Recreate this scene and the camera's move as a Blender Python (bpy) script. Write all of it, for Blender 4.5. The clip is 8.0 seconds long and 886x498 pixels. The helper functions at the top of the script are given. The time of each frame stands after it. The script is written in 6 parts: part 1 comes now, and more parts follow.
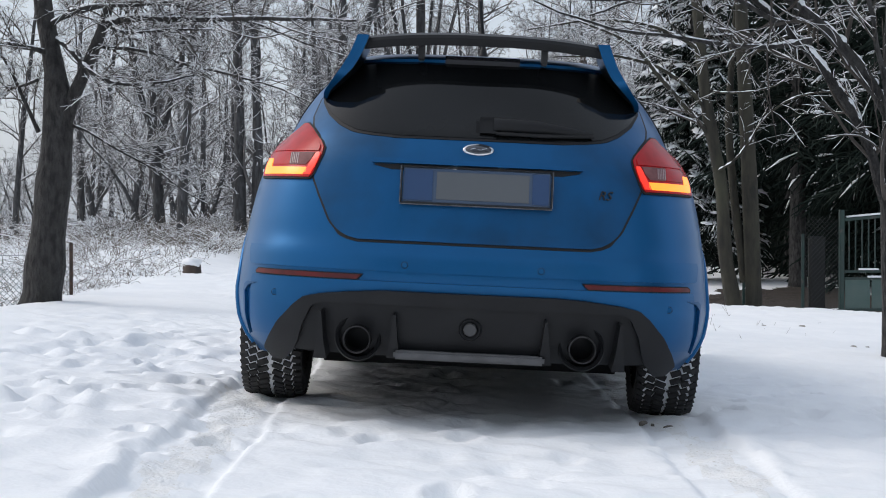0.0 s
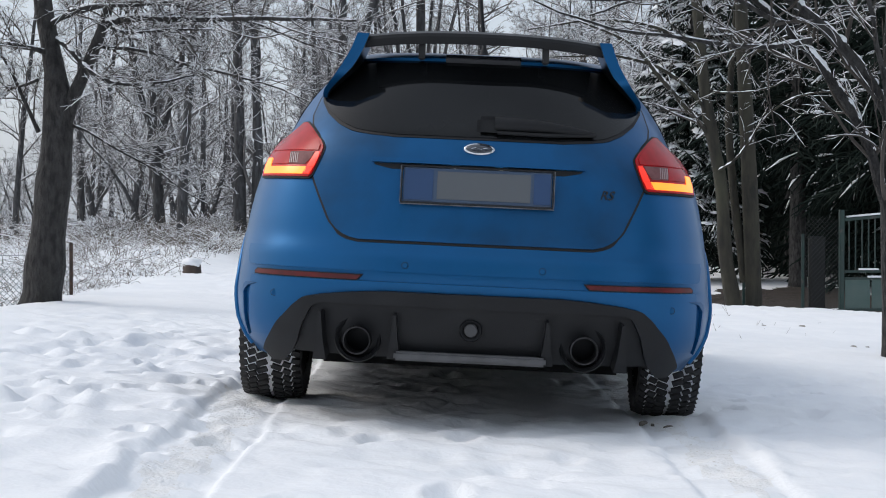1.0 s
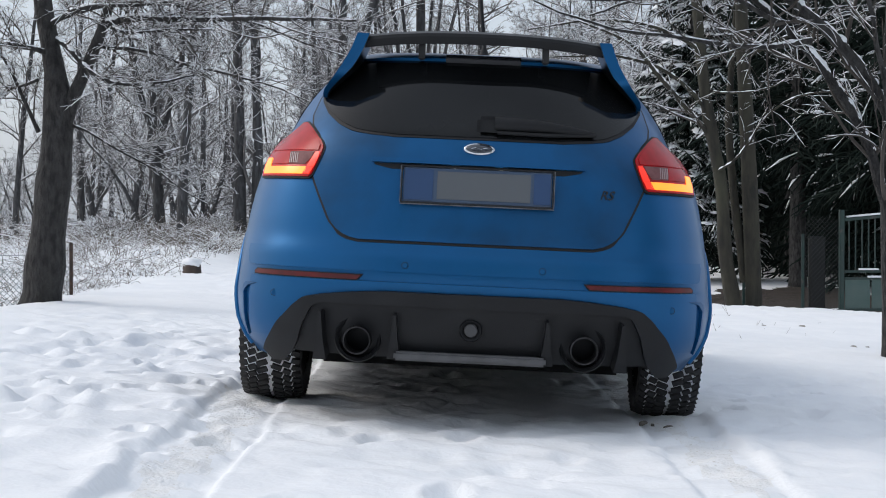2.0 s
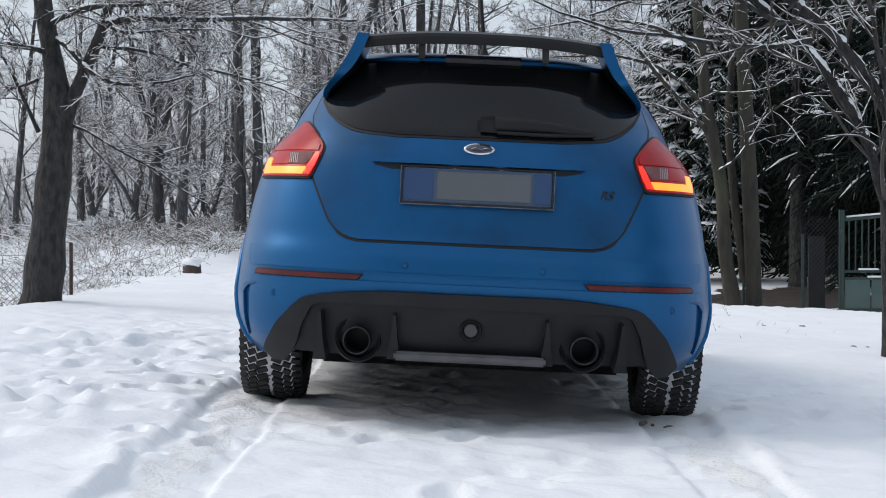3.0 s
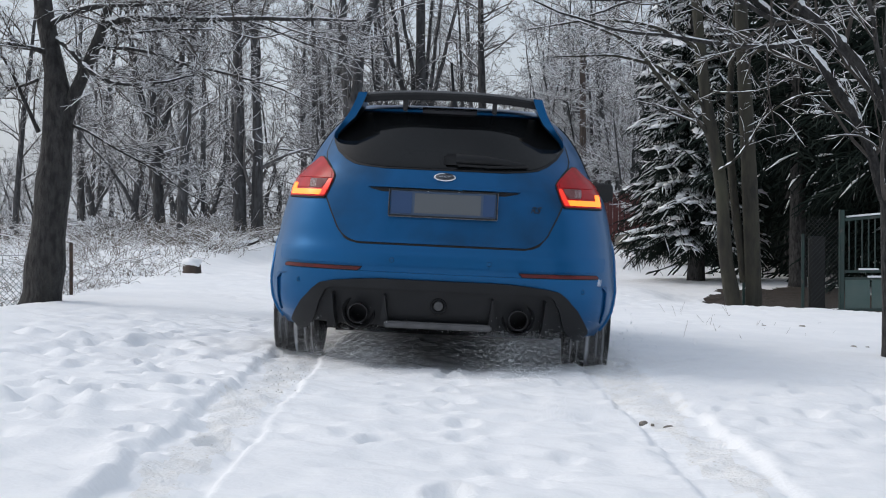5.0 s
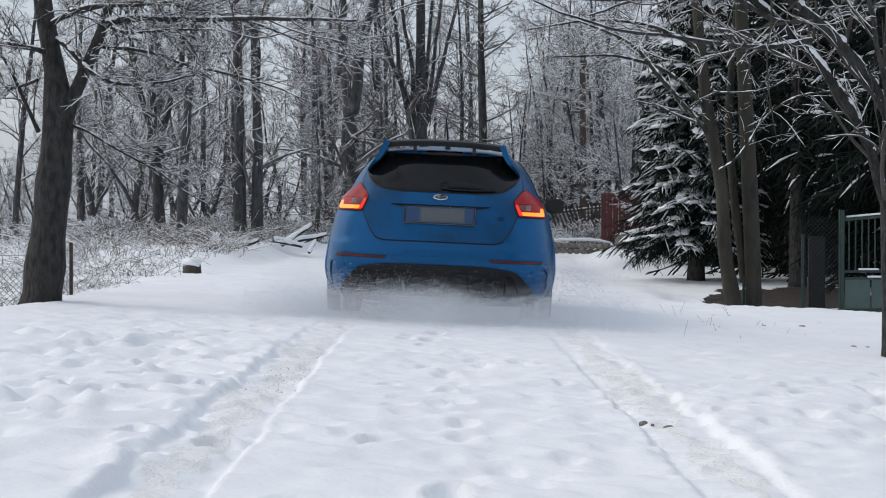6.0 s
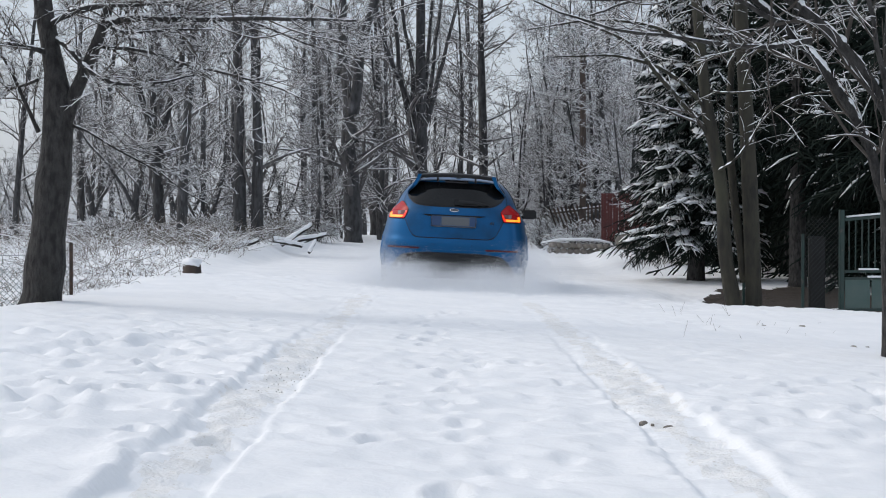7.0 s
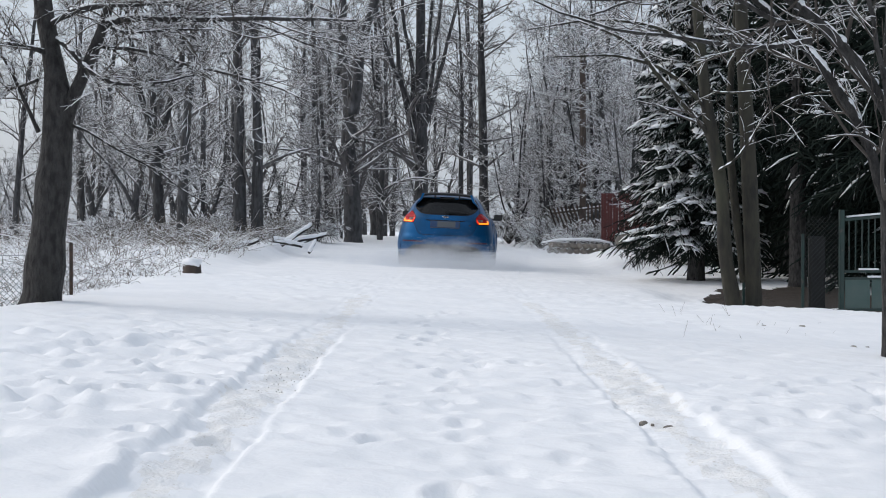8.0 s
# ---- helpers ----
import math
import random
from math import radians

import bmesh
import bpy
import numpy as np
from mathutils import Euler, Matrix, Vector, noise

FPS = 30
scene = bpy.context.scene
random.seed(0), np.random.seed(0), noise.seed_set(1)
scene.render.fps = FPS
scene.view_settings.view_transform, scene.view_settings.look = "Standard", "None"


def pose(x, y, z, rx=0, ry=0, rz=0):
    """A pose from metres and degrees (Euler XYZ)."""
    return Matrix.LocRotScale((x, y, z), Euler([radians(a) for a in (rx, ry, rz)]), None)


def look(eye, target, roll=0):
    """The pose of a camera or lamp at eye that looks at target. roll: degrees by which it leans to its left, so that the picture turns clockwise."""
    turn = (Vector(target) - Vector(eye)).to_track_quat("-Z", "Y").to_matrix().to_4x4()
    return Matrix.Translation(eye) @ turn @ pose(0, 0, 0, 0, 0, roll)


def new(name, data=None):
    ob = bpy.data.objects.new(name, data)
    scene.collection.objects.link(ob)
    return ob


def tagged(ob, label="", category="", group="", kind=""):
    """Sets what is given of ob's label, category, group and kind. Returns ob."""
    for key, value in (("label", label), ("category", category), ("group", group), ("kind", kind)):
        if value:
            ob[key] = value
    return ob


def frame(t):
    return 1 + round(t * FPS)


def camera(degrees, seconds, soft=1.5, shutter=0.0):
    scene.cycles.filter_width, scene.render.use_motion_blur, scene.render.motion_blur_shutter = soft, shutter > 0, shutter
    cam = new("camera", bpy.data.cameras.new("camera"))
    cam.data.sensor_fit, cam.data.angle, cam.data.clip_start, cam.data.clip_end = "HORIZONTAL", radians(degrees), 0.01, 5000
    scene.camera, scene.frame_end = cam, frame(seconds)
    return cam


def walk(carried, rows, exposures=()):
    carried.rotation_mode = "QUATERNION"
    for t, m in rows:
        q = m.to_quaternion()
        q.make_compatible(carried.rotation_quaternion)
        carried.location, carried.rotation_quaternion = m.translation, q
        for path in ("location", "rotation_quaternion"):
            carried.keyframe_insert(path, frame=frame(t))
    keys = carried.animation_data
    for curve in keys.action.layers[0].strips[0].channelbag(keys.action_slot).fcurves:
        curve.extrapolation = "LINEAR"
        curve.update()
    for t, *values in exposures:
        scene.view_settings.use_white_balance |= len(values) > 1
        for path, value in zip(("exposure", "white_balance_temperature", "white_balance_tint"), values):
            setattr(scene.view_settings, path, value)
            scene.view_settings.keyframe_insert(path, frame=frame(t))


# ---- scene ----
# ---- camera ----
cam = camera(29.0, 8.0, soft=1.0, shutter=0.4)
EYE = look((0, 0, 0.71), (0, 100, 0.71 - 1.19))
walk(cam, [(0, EYE), (8, EYE)], [(0, 0.0), (3.7, 0.0), (4.0, 0.03), (4.6, -0.05), (6.0, -0.17), (7.0, -0.09), (8, -0.09)])

# ---- world and light: an overcast winter day ----
SUN_UP, SUN_TURN = radians(40), radians(-75)
world = bpy.data.worlds.new("sky")
scene.world = world
world.use_nodes = True
wn, wl = world.node_tree.nodes, world.node_tree.links
wn.clear()
w_out = wn.new("ShaderNodeOutputWorld")
w_sky = wn.new("ShaderNodeTexSky")
w_sky.sky_type, w_sky.sun_disc = "NISHITA", False
w_sky.sun_elevation, w_sky.sun_rotation = SUN_UP, SUN_TURN
w_sky.air_density, w_sky.dust_density = 1.0, 4.0
w_clear = wn.new("ShaderNodeBackground")
w_clear.inputs["Strength"].default_value = 0.05
w_cloud = wn.new("ShaderNodeBackground")
w_tex = wn.new("ShaderNodeTexNoise")
w_tex.inputs["Scale"].default_value, w_tex.inputs["Detail"].default_value = 2.2, 4
w_ramp = wn.new("ShaderNodeValToRGB")
w_ramp.color_ramp.elements[0].position, w_ramp.color_ramp.elements[1].position = 0.3, 0.75
w_ramp.color_ramp.elements[0].color = (0.588, 0.652, 0.745, 1)
w_ramp.color_ramp.elements[1].color = (0.725, 0.782, 0.862, 1)
w_cloud.inputs["Strength"].default_value = 0.80
w_add = wn.new("ShaderNodeAddShader")
wl.new(w_sky.outputs[0], w_clear.inputs[0])
wl.new(w_tex.outputs["Fac"], w_ramp.inputs[0])
wl.new(w_ramp.outputs[0], w_cloud.inputs[0])
wl.new(w_clear.outputs[0], w_add.inputs[0])
wl.new(w_cloud.outputs[0], w_add.inputs[1])
wl.new(w_add.outputs[0], w_out.inputs[0])

sun_data = bpy.data.lights.new("sun", "SUN")
sun_data.energy, sun_data.angle, sun_data.color = 0.85, radians(25), (1, 0.97, 0.93)
sun = new("sun", sun_data)
sun.matrix_world = look((0, 0, 30), (math.sin(SUN_TURN) * -20, math.cos(SUN_TURN) * -20, 30 - 20 * math.tan(SUN_UP)))


# ---- materials ----
def material(name, color, rough=0.6, metal=0.0, second=None, scale=8.0, mix=(0.4, 0.65), bump=0.0, bump_scale=60.0,
             coat=0.0, spec=0.5, stretch=(1, 1, 1), third=None, third_scale=2.0, third_mix=(0.5, 0.7), rough2=None,
             emit=None, emit_strength=0.0, vary=0.0, bump_depth=0.01):
    m = bpy.data.materials.new(name)
    m.use_nodes = True
    n, l = m.node_tree.nodes, m.node_tree.links
    b = n["Principled BSDF"]
    b.inputs["Base Color"].default_value = (*color, 1)
    b.inputs["Roughness"].default_value, b.inputs["Metallic"].default_value = rough, metal
    b.inputs["Coat Weight"].default_value, b.inputs["Coat Roughness"].default_value = coat, 0.06
    b.inputs["Specular IOR Level"].default_value = spec
    geo = n.new("ShaderNodeTexCoord")
    mapping = n.new("ShaderNodeMapping")
    mapping.inputs["Scale"].default_value = stretch
    l.new(geo.outputs["Object"], mapping.inputs[0])

    def blotch(size, edges, detail=6):
        t = n.new("ShaderNodeTexNoise")
        t.inputs["Scale"].default_value, t.inputs["Detail"].default_value = size, detail
        l.new(mapping.outputs[0], t.inputs["Vector"])
        r = n.new("ShaderNodeMapRange")
        r.inputs["From Min"].default_value, r.inputs["From Max"].default_value = edges
        l.new(t.outputs["Fac"], r.inputs["Value"])
        return r.outputs[0]

    color_out = None
    if second:
        fac = blotch(scale, mix)
        mixer = n.new("ShaderNodeMix")
        mixer.data_type = "RGBA"
        mixer.inputs["A"].default_value, mixer.inputs["B"].default_value = (*color, 1), (*second, 1)
        l.new(fac, mixer.inputs["Factor"])
        color_out = mixer.outputs["Result"]
        if rough2 is not None:
            rr = n.new("ShaderNodeMapRange")
            rr.inputs["To Min"].default_value, rr.inputs["To Max"].default_value = rough, rough2
            l.new(fac, rr.inputs["Value"])
            l.new(rr.outputs[0], b.inputs["Roughness"])
    if third:
        fac = blotch(third_scale, third_mix)
        mixer = n.new("ShaderNodeMix")
        mixer.data_type = "RGBA"
        mixer.inputs["A"].default_value, mixer.inputs["B"].default_value = (*color, 1), (*third, 1)
        if color_out:
            l.new(color_out, mixer.inputs["A"])
        l.new(fac, mixer.inputs["Factor"])
        color_out = mixer.outputs["Result"]
    if vary:
        info = n.new("ShaderNodeObjectInfo")
        hsv = n.new("ShaderNodeHueSaturation")
        rr = n.new("ShaderNodeMapRange")
        rr.inputs["To Min"].default_value, rr.inputs["To Max"].default_value = 1 - vary, 1 + vary
        l.new(info.outputs["Random"], rr.inputs["Value"])
        l.new(rr.outputs[0], hsv.inputs["Value"])
        hsv.inputs["Color"].default_value = (*color, 1)
        if color_out:
            l.new(color_out, hsv.inputs["Color"])
        color_out = hsv.outputs[0]
    if color_out:
        l.new(color_out, b.inputs["Base Color"])
    if bump:
        t = n.new("ShaderNodeTexNoise")
        t.inputs["Scale"].default_value, t.inputs["Detail"].default_value = bump_scale, 5
        l.new(mapping.outputs[0], t.inputs["Vector"])
        bp = n.new("ShaderNodeBump")
        bp.inputs["Strength"].default_value, bp.inputs["Distance"].default_value = bump, bump_depth
        l.new(t.outputs["Fac"], bp.inputs["Height"])
        l.new(bp.outputs[0], b.inputs["Normal"])
    if emit:
        b.inputs["Emission Color"].default_value = (*emit, 1)
        b.inputs["Emission Strength"].default_value = emit_strength
    return m


SNOW = material("snow", (0.87, 0.885, 0.905), 0.75, second=(0.92, 0.93, 0.945), scale=1.6, bump=0.32, bump_scale=34, bump_depth=0.014, spec=0.25)
SNOW_FALLEN = material("branch_snow", (0.92, 0.93, 0.945), 0.8, second=(0.85, 0.87, 0.895), scale=9, bump=0.4, bump_scale=60, spec=0.2)
BARK = material("bark", (0.056, 0.053, 0.051), 0.9, second=(0.020, 0.019, 0.0185), scale=24, stretch=(1, 1, 0.42), bump=1.0, bump_scale=34,
                bump_depth=0.07, third=(0.044, 0.043, 0.038), third_scale=2.5, third_mix=(0.55, 0.8), vary=0.25)
BARK_GREEN = material("mossy_bark", (0.036, 0.033, 0.023), 0.9, second=(0.016, 0.015, 0.012), scale=14, stretch=(1, 1, 0.3), bump=0.6,
                      bump_scale=40, third=(0.046, 0.046, 0.029), third_scale=3)
TWIG = material("twig_bark", (0.050, 0.043, 0.038), 0.9, second=(0.090, 0.078, 0.068), scale=5, vary=0.2)
# far woodland bark and twigs: distance haze is put into their paler colours
BARK_WOOD = material("haze_paled_woodland_bark", (0.064, 0.064, 0.067), 0.9, second=(0.028, 0.028, 0.029), scale=16, stretch=(1, 1, 0.3), bump=0.8, bump_scale=24,
                     bump_depth=0.05, third=(0.17, 0.17, 0.18), third_scale=7.0, third_mix=(0.60, 0.80), vary=0.3)
TWIG_WOOD = material("haze_paled_twig_bark", (0.10, 0.094, 0.094), 0.9, second=(0.16, 0.152, 0.152), scale=5, vary=0.2)
NEEDLE = material("spruce_needles", (0.009, 0.0145, 0.0125), 0.9, second=(0.019, 0.027, 0.022), scale=7, vary=0.25, spec=0.1)
SOIL = material("leaf_soil", (0.022, 0.017, 0.014), 0.95, second=(0.055, 0.042, 0.033), scale=30, bump=1, bump_scale=50)
PAINT = material("blue_paint", (0.006, 0.100, 0.265), 0.33, 0.55, second=(0.007, 0.092, 0.232), scale=3.0, mix=(0.35, 0.8), spec=0.3, coat=0.10, rough2=0.42,
                 third=(0.010, 0.075, 0.180), third_scale=1.7, third_mix=(0.62, 0.95))
PAINT_DIRTY = material("road_film_on_blue_paint", (0.006, 0.091, 0.240), 0.36, 0.5, second=(0.008, 0.052, 0.125), scale=2.6, mix=(0.45, 0.7),
                       coat=0.08, spec=0.3, rough2=0.50, third=(0.004, 0.078, 0.205), third_scale=9, third_mix=(0.5, 0.8))
BLACK_PLASTIC = material("black_plastic", (0.012, 0.0125, 0.014), 0.55, second=(0.019, 0.020, 0.0215), scale=5, mix=(0.45, 0.8), bump=0.3, bump_scale=300, bump_depth=0.002, spec=0.28)
BLACK_GLOSS = material("gloss_black_plastic", (0.008, 0.008, 0.009), 0.3, second=(0.015, 0.015, 0.017), scale=6, coat=0.3)
GAP = material("rubber_and_shade_black", (0.006, 0.006, 0.007), 0.7)
GLASS = material("tinted_glass", (0.004, 0.0045, 0.005), 0.05, second=(0.010, 0.011, 0.012), scale=2.0, spec=0.23, rough2=0.10)
RUBBER = material("tyre_rubber", (0.016, 0.016, 0.017), 0.85, second=(0.035, 0.035, 0.036), scale=30, bump=0.3, bump_scale=120)
RUBBER_SNOWY = material("snow_packed_rubber", (0.02, 0.02, 0.021), 0.85, second=(0.78, 0.80, 0.83), scale=26, mix=(0.38, 0.46))
METAL = material("dark_steel", (0.22, 0.22, 0.23), 0.32, 1.0, second=(0.10, 0.095, 0.09), scale=18, rough2=0.5)
PIPE_STEEL = material("sooty_steel", (0.06, 0.06, 0.062), 0.38, 1.0, second=(0.025, 0.024, 0.023), scale=18, rough2=0.6)
SOOT = material("soot", (0.006, 0.006, 0.006), 0.9)
CHROME = material("chrome", (0.7, 0.71, 0.73), 0.12, 1.0)
RED_LENS = material("red_lens", (0.46, 0.010, 0.014), 0.22, second=(0.34, 0.008, 0.010), scale=12, coat=0.05, spec=0.2)
RED_GLOW = material("lit_red_lens", (0.45, 0.02, 0.01), 0.25, coat=0.1, emit=(1.0, 0.035, 0.012), emit_strength=0.75)
AMBER_GLOW = material("lit_light_bar", (0.6, 0.10, 0.02), 0.25, coat=0.1, emit=(1.0, 0.24, 0.012), emit_strength=1.9)
CLEAR_LENS = material("clear_lens", (0.22, 0.10, 0.10), 0.55, second=(0.16, 0.07, 0.07), scale=30, spec=0.12)
LENS_RIB = material("lens_rib", (0.45, 0.36, 0.36), 0.4, second=(0.3, 0.22, 0.22), scale=40)
REFLECTOR = material("red_reflector", (0.13, 0.012, 0.014), 0.3, second=(0.08, 0.010, 0.012), scale=20, coat=0.15, spec=0.25)
PLATE_WHITE = material("plate_face", (0.050, 0.085, 0.150), 0.45, second=(0.065, 0.10, 0.16), scale=5)
PLATE_BLUE = material("plate_band", (0.022, 0.060, 0.150), 0.5)
PLATE_BAR = material("plate_marks", (0.105, 0.115, 0.125), 0.5)
BADGE_BLUE = material("badge_field", (0.016, 0.022, 0.035), 0.2, coat=1.0)
WHITE_GLOW = material("plate_lamp_glow", (0.8, 0.85, 0.9), 0.3, emit=(0.9, 0.95, 1.0), emit_strength=3.0)
RUST = material("rusty_steel", (0.09, 0.055, 0.04), 0.85, second=(0.05, 0.04, 0.035), scale=20)
WIRE = material("galvanised_wire", (0.30, 0.33, 0.33), 0.5, 0.3)
# netting by the gate: the shade there is put into a darker wire colour
WIRE_SHADED = material("shaded_wire", (0.035, 0.040, 0.040), 0.7)
GREEN_METAL = material("green_painted_steel", (0.012, 0.036, 0.030), 0.55, second=(0.018, 0.033, 0.029), scale=6, third=(0.06, 0.06, 0.05), third_scale=16, third_mix=(0.6, 0.7))
GREEN_PANEL = material("faded_green_sheet", (0.055, 0.095, 0.085), 0.55, second=(0.075, 0.11, 0.10), scale=4)
RED_SHEET = material("red_brown_sheet", (0.115, 0.030, 0.027), 0.6, second=(0.085, 0.026, 0.025), scale=5)
OLD_WOOD = material("weathered_wood", (0.075, 0.055, 0.045), 0.85, second=(0.04, 0.032, 0.028), scale=12, stretch=(1, 1, 0.2), vary=0.2)
STONE = material("field_stone", (0.24, 0.215, 0.185), 0.9, second=(0.15, 0.135, 0.12), scale=9, bump=0.7, bump_scale=30, vary=0.2)
DRY_GRASS = material("dry_grass", (0.16, 0.13, 0.10), 0.9, second=(0.075, 0.06, 0.05), scale=3)
GRAVEL = material("gravel", (0.12, 0.115, 0.10), 0.9, second=(0.20, 0.18, 0.14), scale=20)
SLATE = material("dark_board", (0.022, 0.022, 0.022), 0.9, second=(0.014, 0.014, 0.014), scale=6)


# ---- mesh tools ----
def mesh_of(name, verts, faces, mats, index=None, smooth=True):
    me = bpy.data.meshes.new(name)
    me.from_pydata(np.asarray(verts, dtype=float).tolist(), [], faces if isinstance(faces, list) else faces.tolist())
    for m in mats if isinstance(mats, (list, tuple)) else [mats]:
        me.materials.append(m)
    me.polygons.foreach_set("use_smooth", [smooth] * len(me.polygons))
    if index is not None:
        me.polygons.foreach_set("material_index", np.asarray(index, dtype=np.int32))
    me.update()
    return me


def thing(name, data, label, category, group="", kind="", at=None):
    ob = tagged(new(name, data), label, category, group, kind)
    if at is not None:
        ob.matrix_basis = at
    return ob


def part(name, data, parent, label="", at=None):
    ob = new(name, data)
    ob.parent = parent
    if at is not None:
        ob.matrix_basis = at
    return tagged(ob, label) if label else ob


def bm_mesh(name, bm, mat, smooth=False):
    me = bpy.data.meshes.new(name)
    bm.normal_update()
    bm.to_mesh(me)
    bm.free()
    for m in mat if isinstance(mat, (list, tuple)) else [mat]:
        me.materials.append(m)
    me.polygons.foreach_set("use_smooth", [smooth] * len(me.polygons))
    return me


def box_bm(boxes, bevel=0.0):
    """Boxes as (x, y, z, sx, sy, sz, turn about z in degrees, lean about y)."""
    bm = bmesh.new()
    for b in boxes:
        x, y, z, sx, sy, sz = b[:6]
        m = pose(x, y, z, 0, b[7] if len(b) > 7 else 0, b[6] if len(b) > 6 else 0) @ Matrix.Diagonal((sx, sy, sz, 1))
        bmesh.ops.create_cube(bm, size=1, matrix=m)
    if bevel:
        bmesh.ops.bevel(bm, geom=bm.edges[:], offset=bevel, segments=2, affect="EDGES", clamp_overlap=True)
    return bm


def unit(v):
    return v / np.maximum(np.linalg.norm(v, axis=-1, keepdims=True), 1e-9)


def tubes(P, R, sides):
    """Tapered tubes along N polylines of k points each: verts, quads."""
    P, R = np.asarray(P, float), np.asarray(R, float)
    N, k = P.shape[:2]
    T = unit(np.gradient(P, axis=1))
    ref = np.where(np.abs(T[:, :1, 2:3]) > 0.9, np.array([1.0, 0.2, 0]), np.array([0, 0, 1.0]))
    A = unit(np.cross(T, np.broadcast_to(ref, T.shape)))
    B = np.cross(T, A)
    ang = np.arange(sides) * 2 * np.pi / sides
    V = P[:, :, None] + R[:, :, None, None] * (np.cos(ang)[None, None, :, None] * A[:, :, None] + np.sin(ang)[None, None, :, None] * B[:, :, None])
    idx = np.arange(N * k * sides).reshape(N, k, sides)
    nxt = np.roll(idx, -1, axis=2)
    F = np.stack([idx[:, :-1], nxt[:, :-1], nxt[:, 1:], idx[:, 1:]], -1).reshape(-1, 4)
    return V.reshape(-1, 3), F


def joined(pieces):
    vs, fs, o = [], [], 0
    for v, f in pieces:
        vs.append(v), fs.append(np.asarray(f) + o)
        o += len(v)
    return np.concatenate(vs), np.concatenate(fs)


def value_noise(x, y, size, seed):
    r = np.random.RandomState(seed).rand(256, 256)
    u, v = x / size, y / size
    i, j = np.floor(u).astype(int), np.floor(v).astype(int)
    a, b = u - i, v - j
    a, b = a * a * (3 - 2 * a), b * b * (3 - 2 * b)
    g = lambda p, q: r[p % 256, q % 256]
    return (g(i, j) * (1 - a) + g(i + 1, j) * a) * (1 - b) + (g(i, j + 1) * (1 - a) + g(i + 1, j + 1) * a) * b - 0.5


def step(a, b, x):
    t = np.clip((x - a) / (b - a), 0, 1)
    return t * t * (3 - 2 * t)


# ---- ground ----
def road_height(y):
    return 0.39 * step(30, 56, y) - 0.03 * step(8, 26, y) - 1.1 * step(60, 102, y)


def land(x, y):
    """The lie of the land without the snow's relief."""
    x, y = np.asarray(x, float), np.asarray(y, float)
    z = road_height(y) - 0.046 * (np.clip(x, -3.6, 5.0) - 0.1)
    field = 0.02 + 0.5 * step(12, 42, y) - 0.5 * step(8, 16, -x) - 1.0 * step(62, 110, y)
    left = step(2.9, 3.7, -x) * step(10.5, 12.5, y)
    z = z * (1 - left) + field * left
    right = step(18.8, 20.6, y + 0.25 * (x - 3.5)) * step(2.55, 3.3, x + 0.03 * (22 - y))
    hollow = -0.40 + 0.28 * step(20, 28, y) + 0.30 * step(28, 45, y) - 1.0 * step(62, 110, y)
    return z * (1 - right) + hollow * right


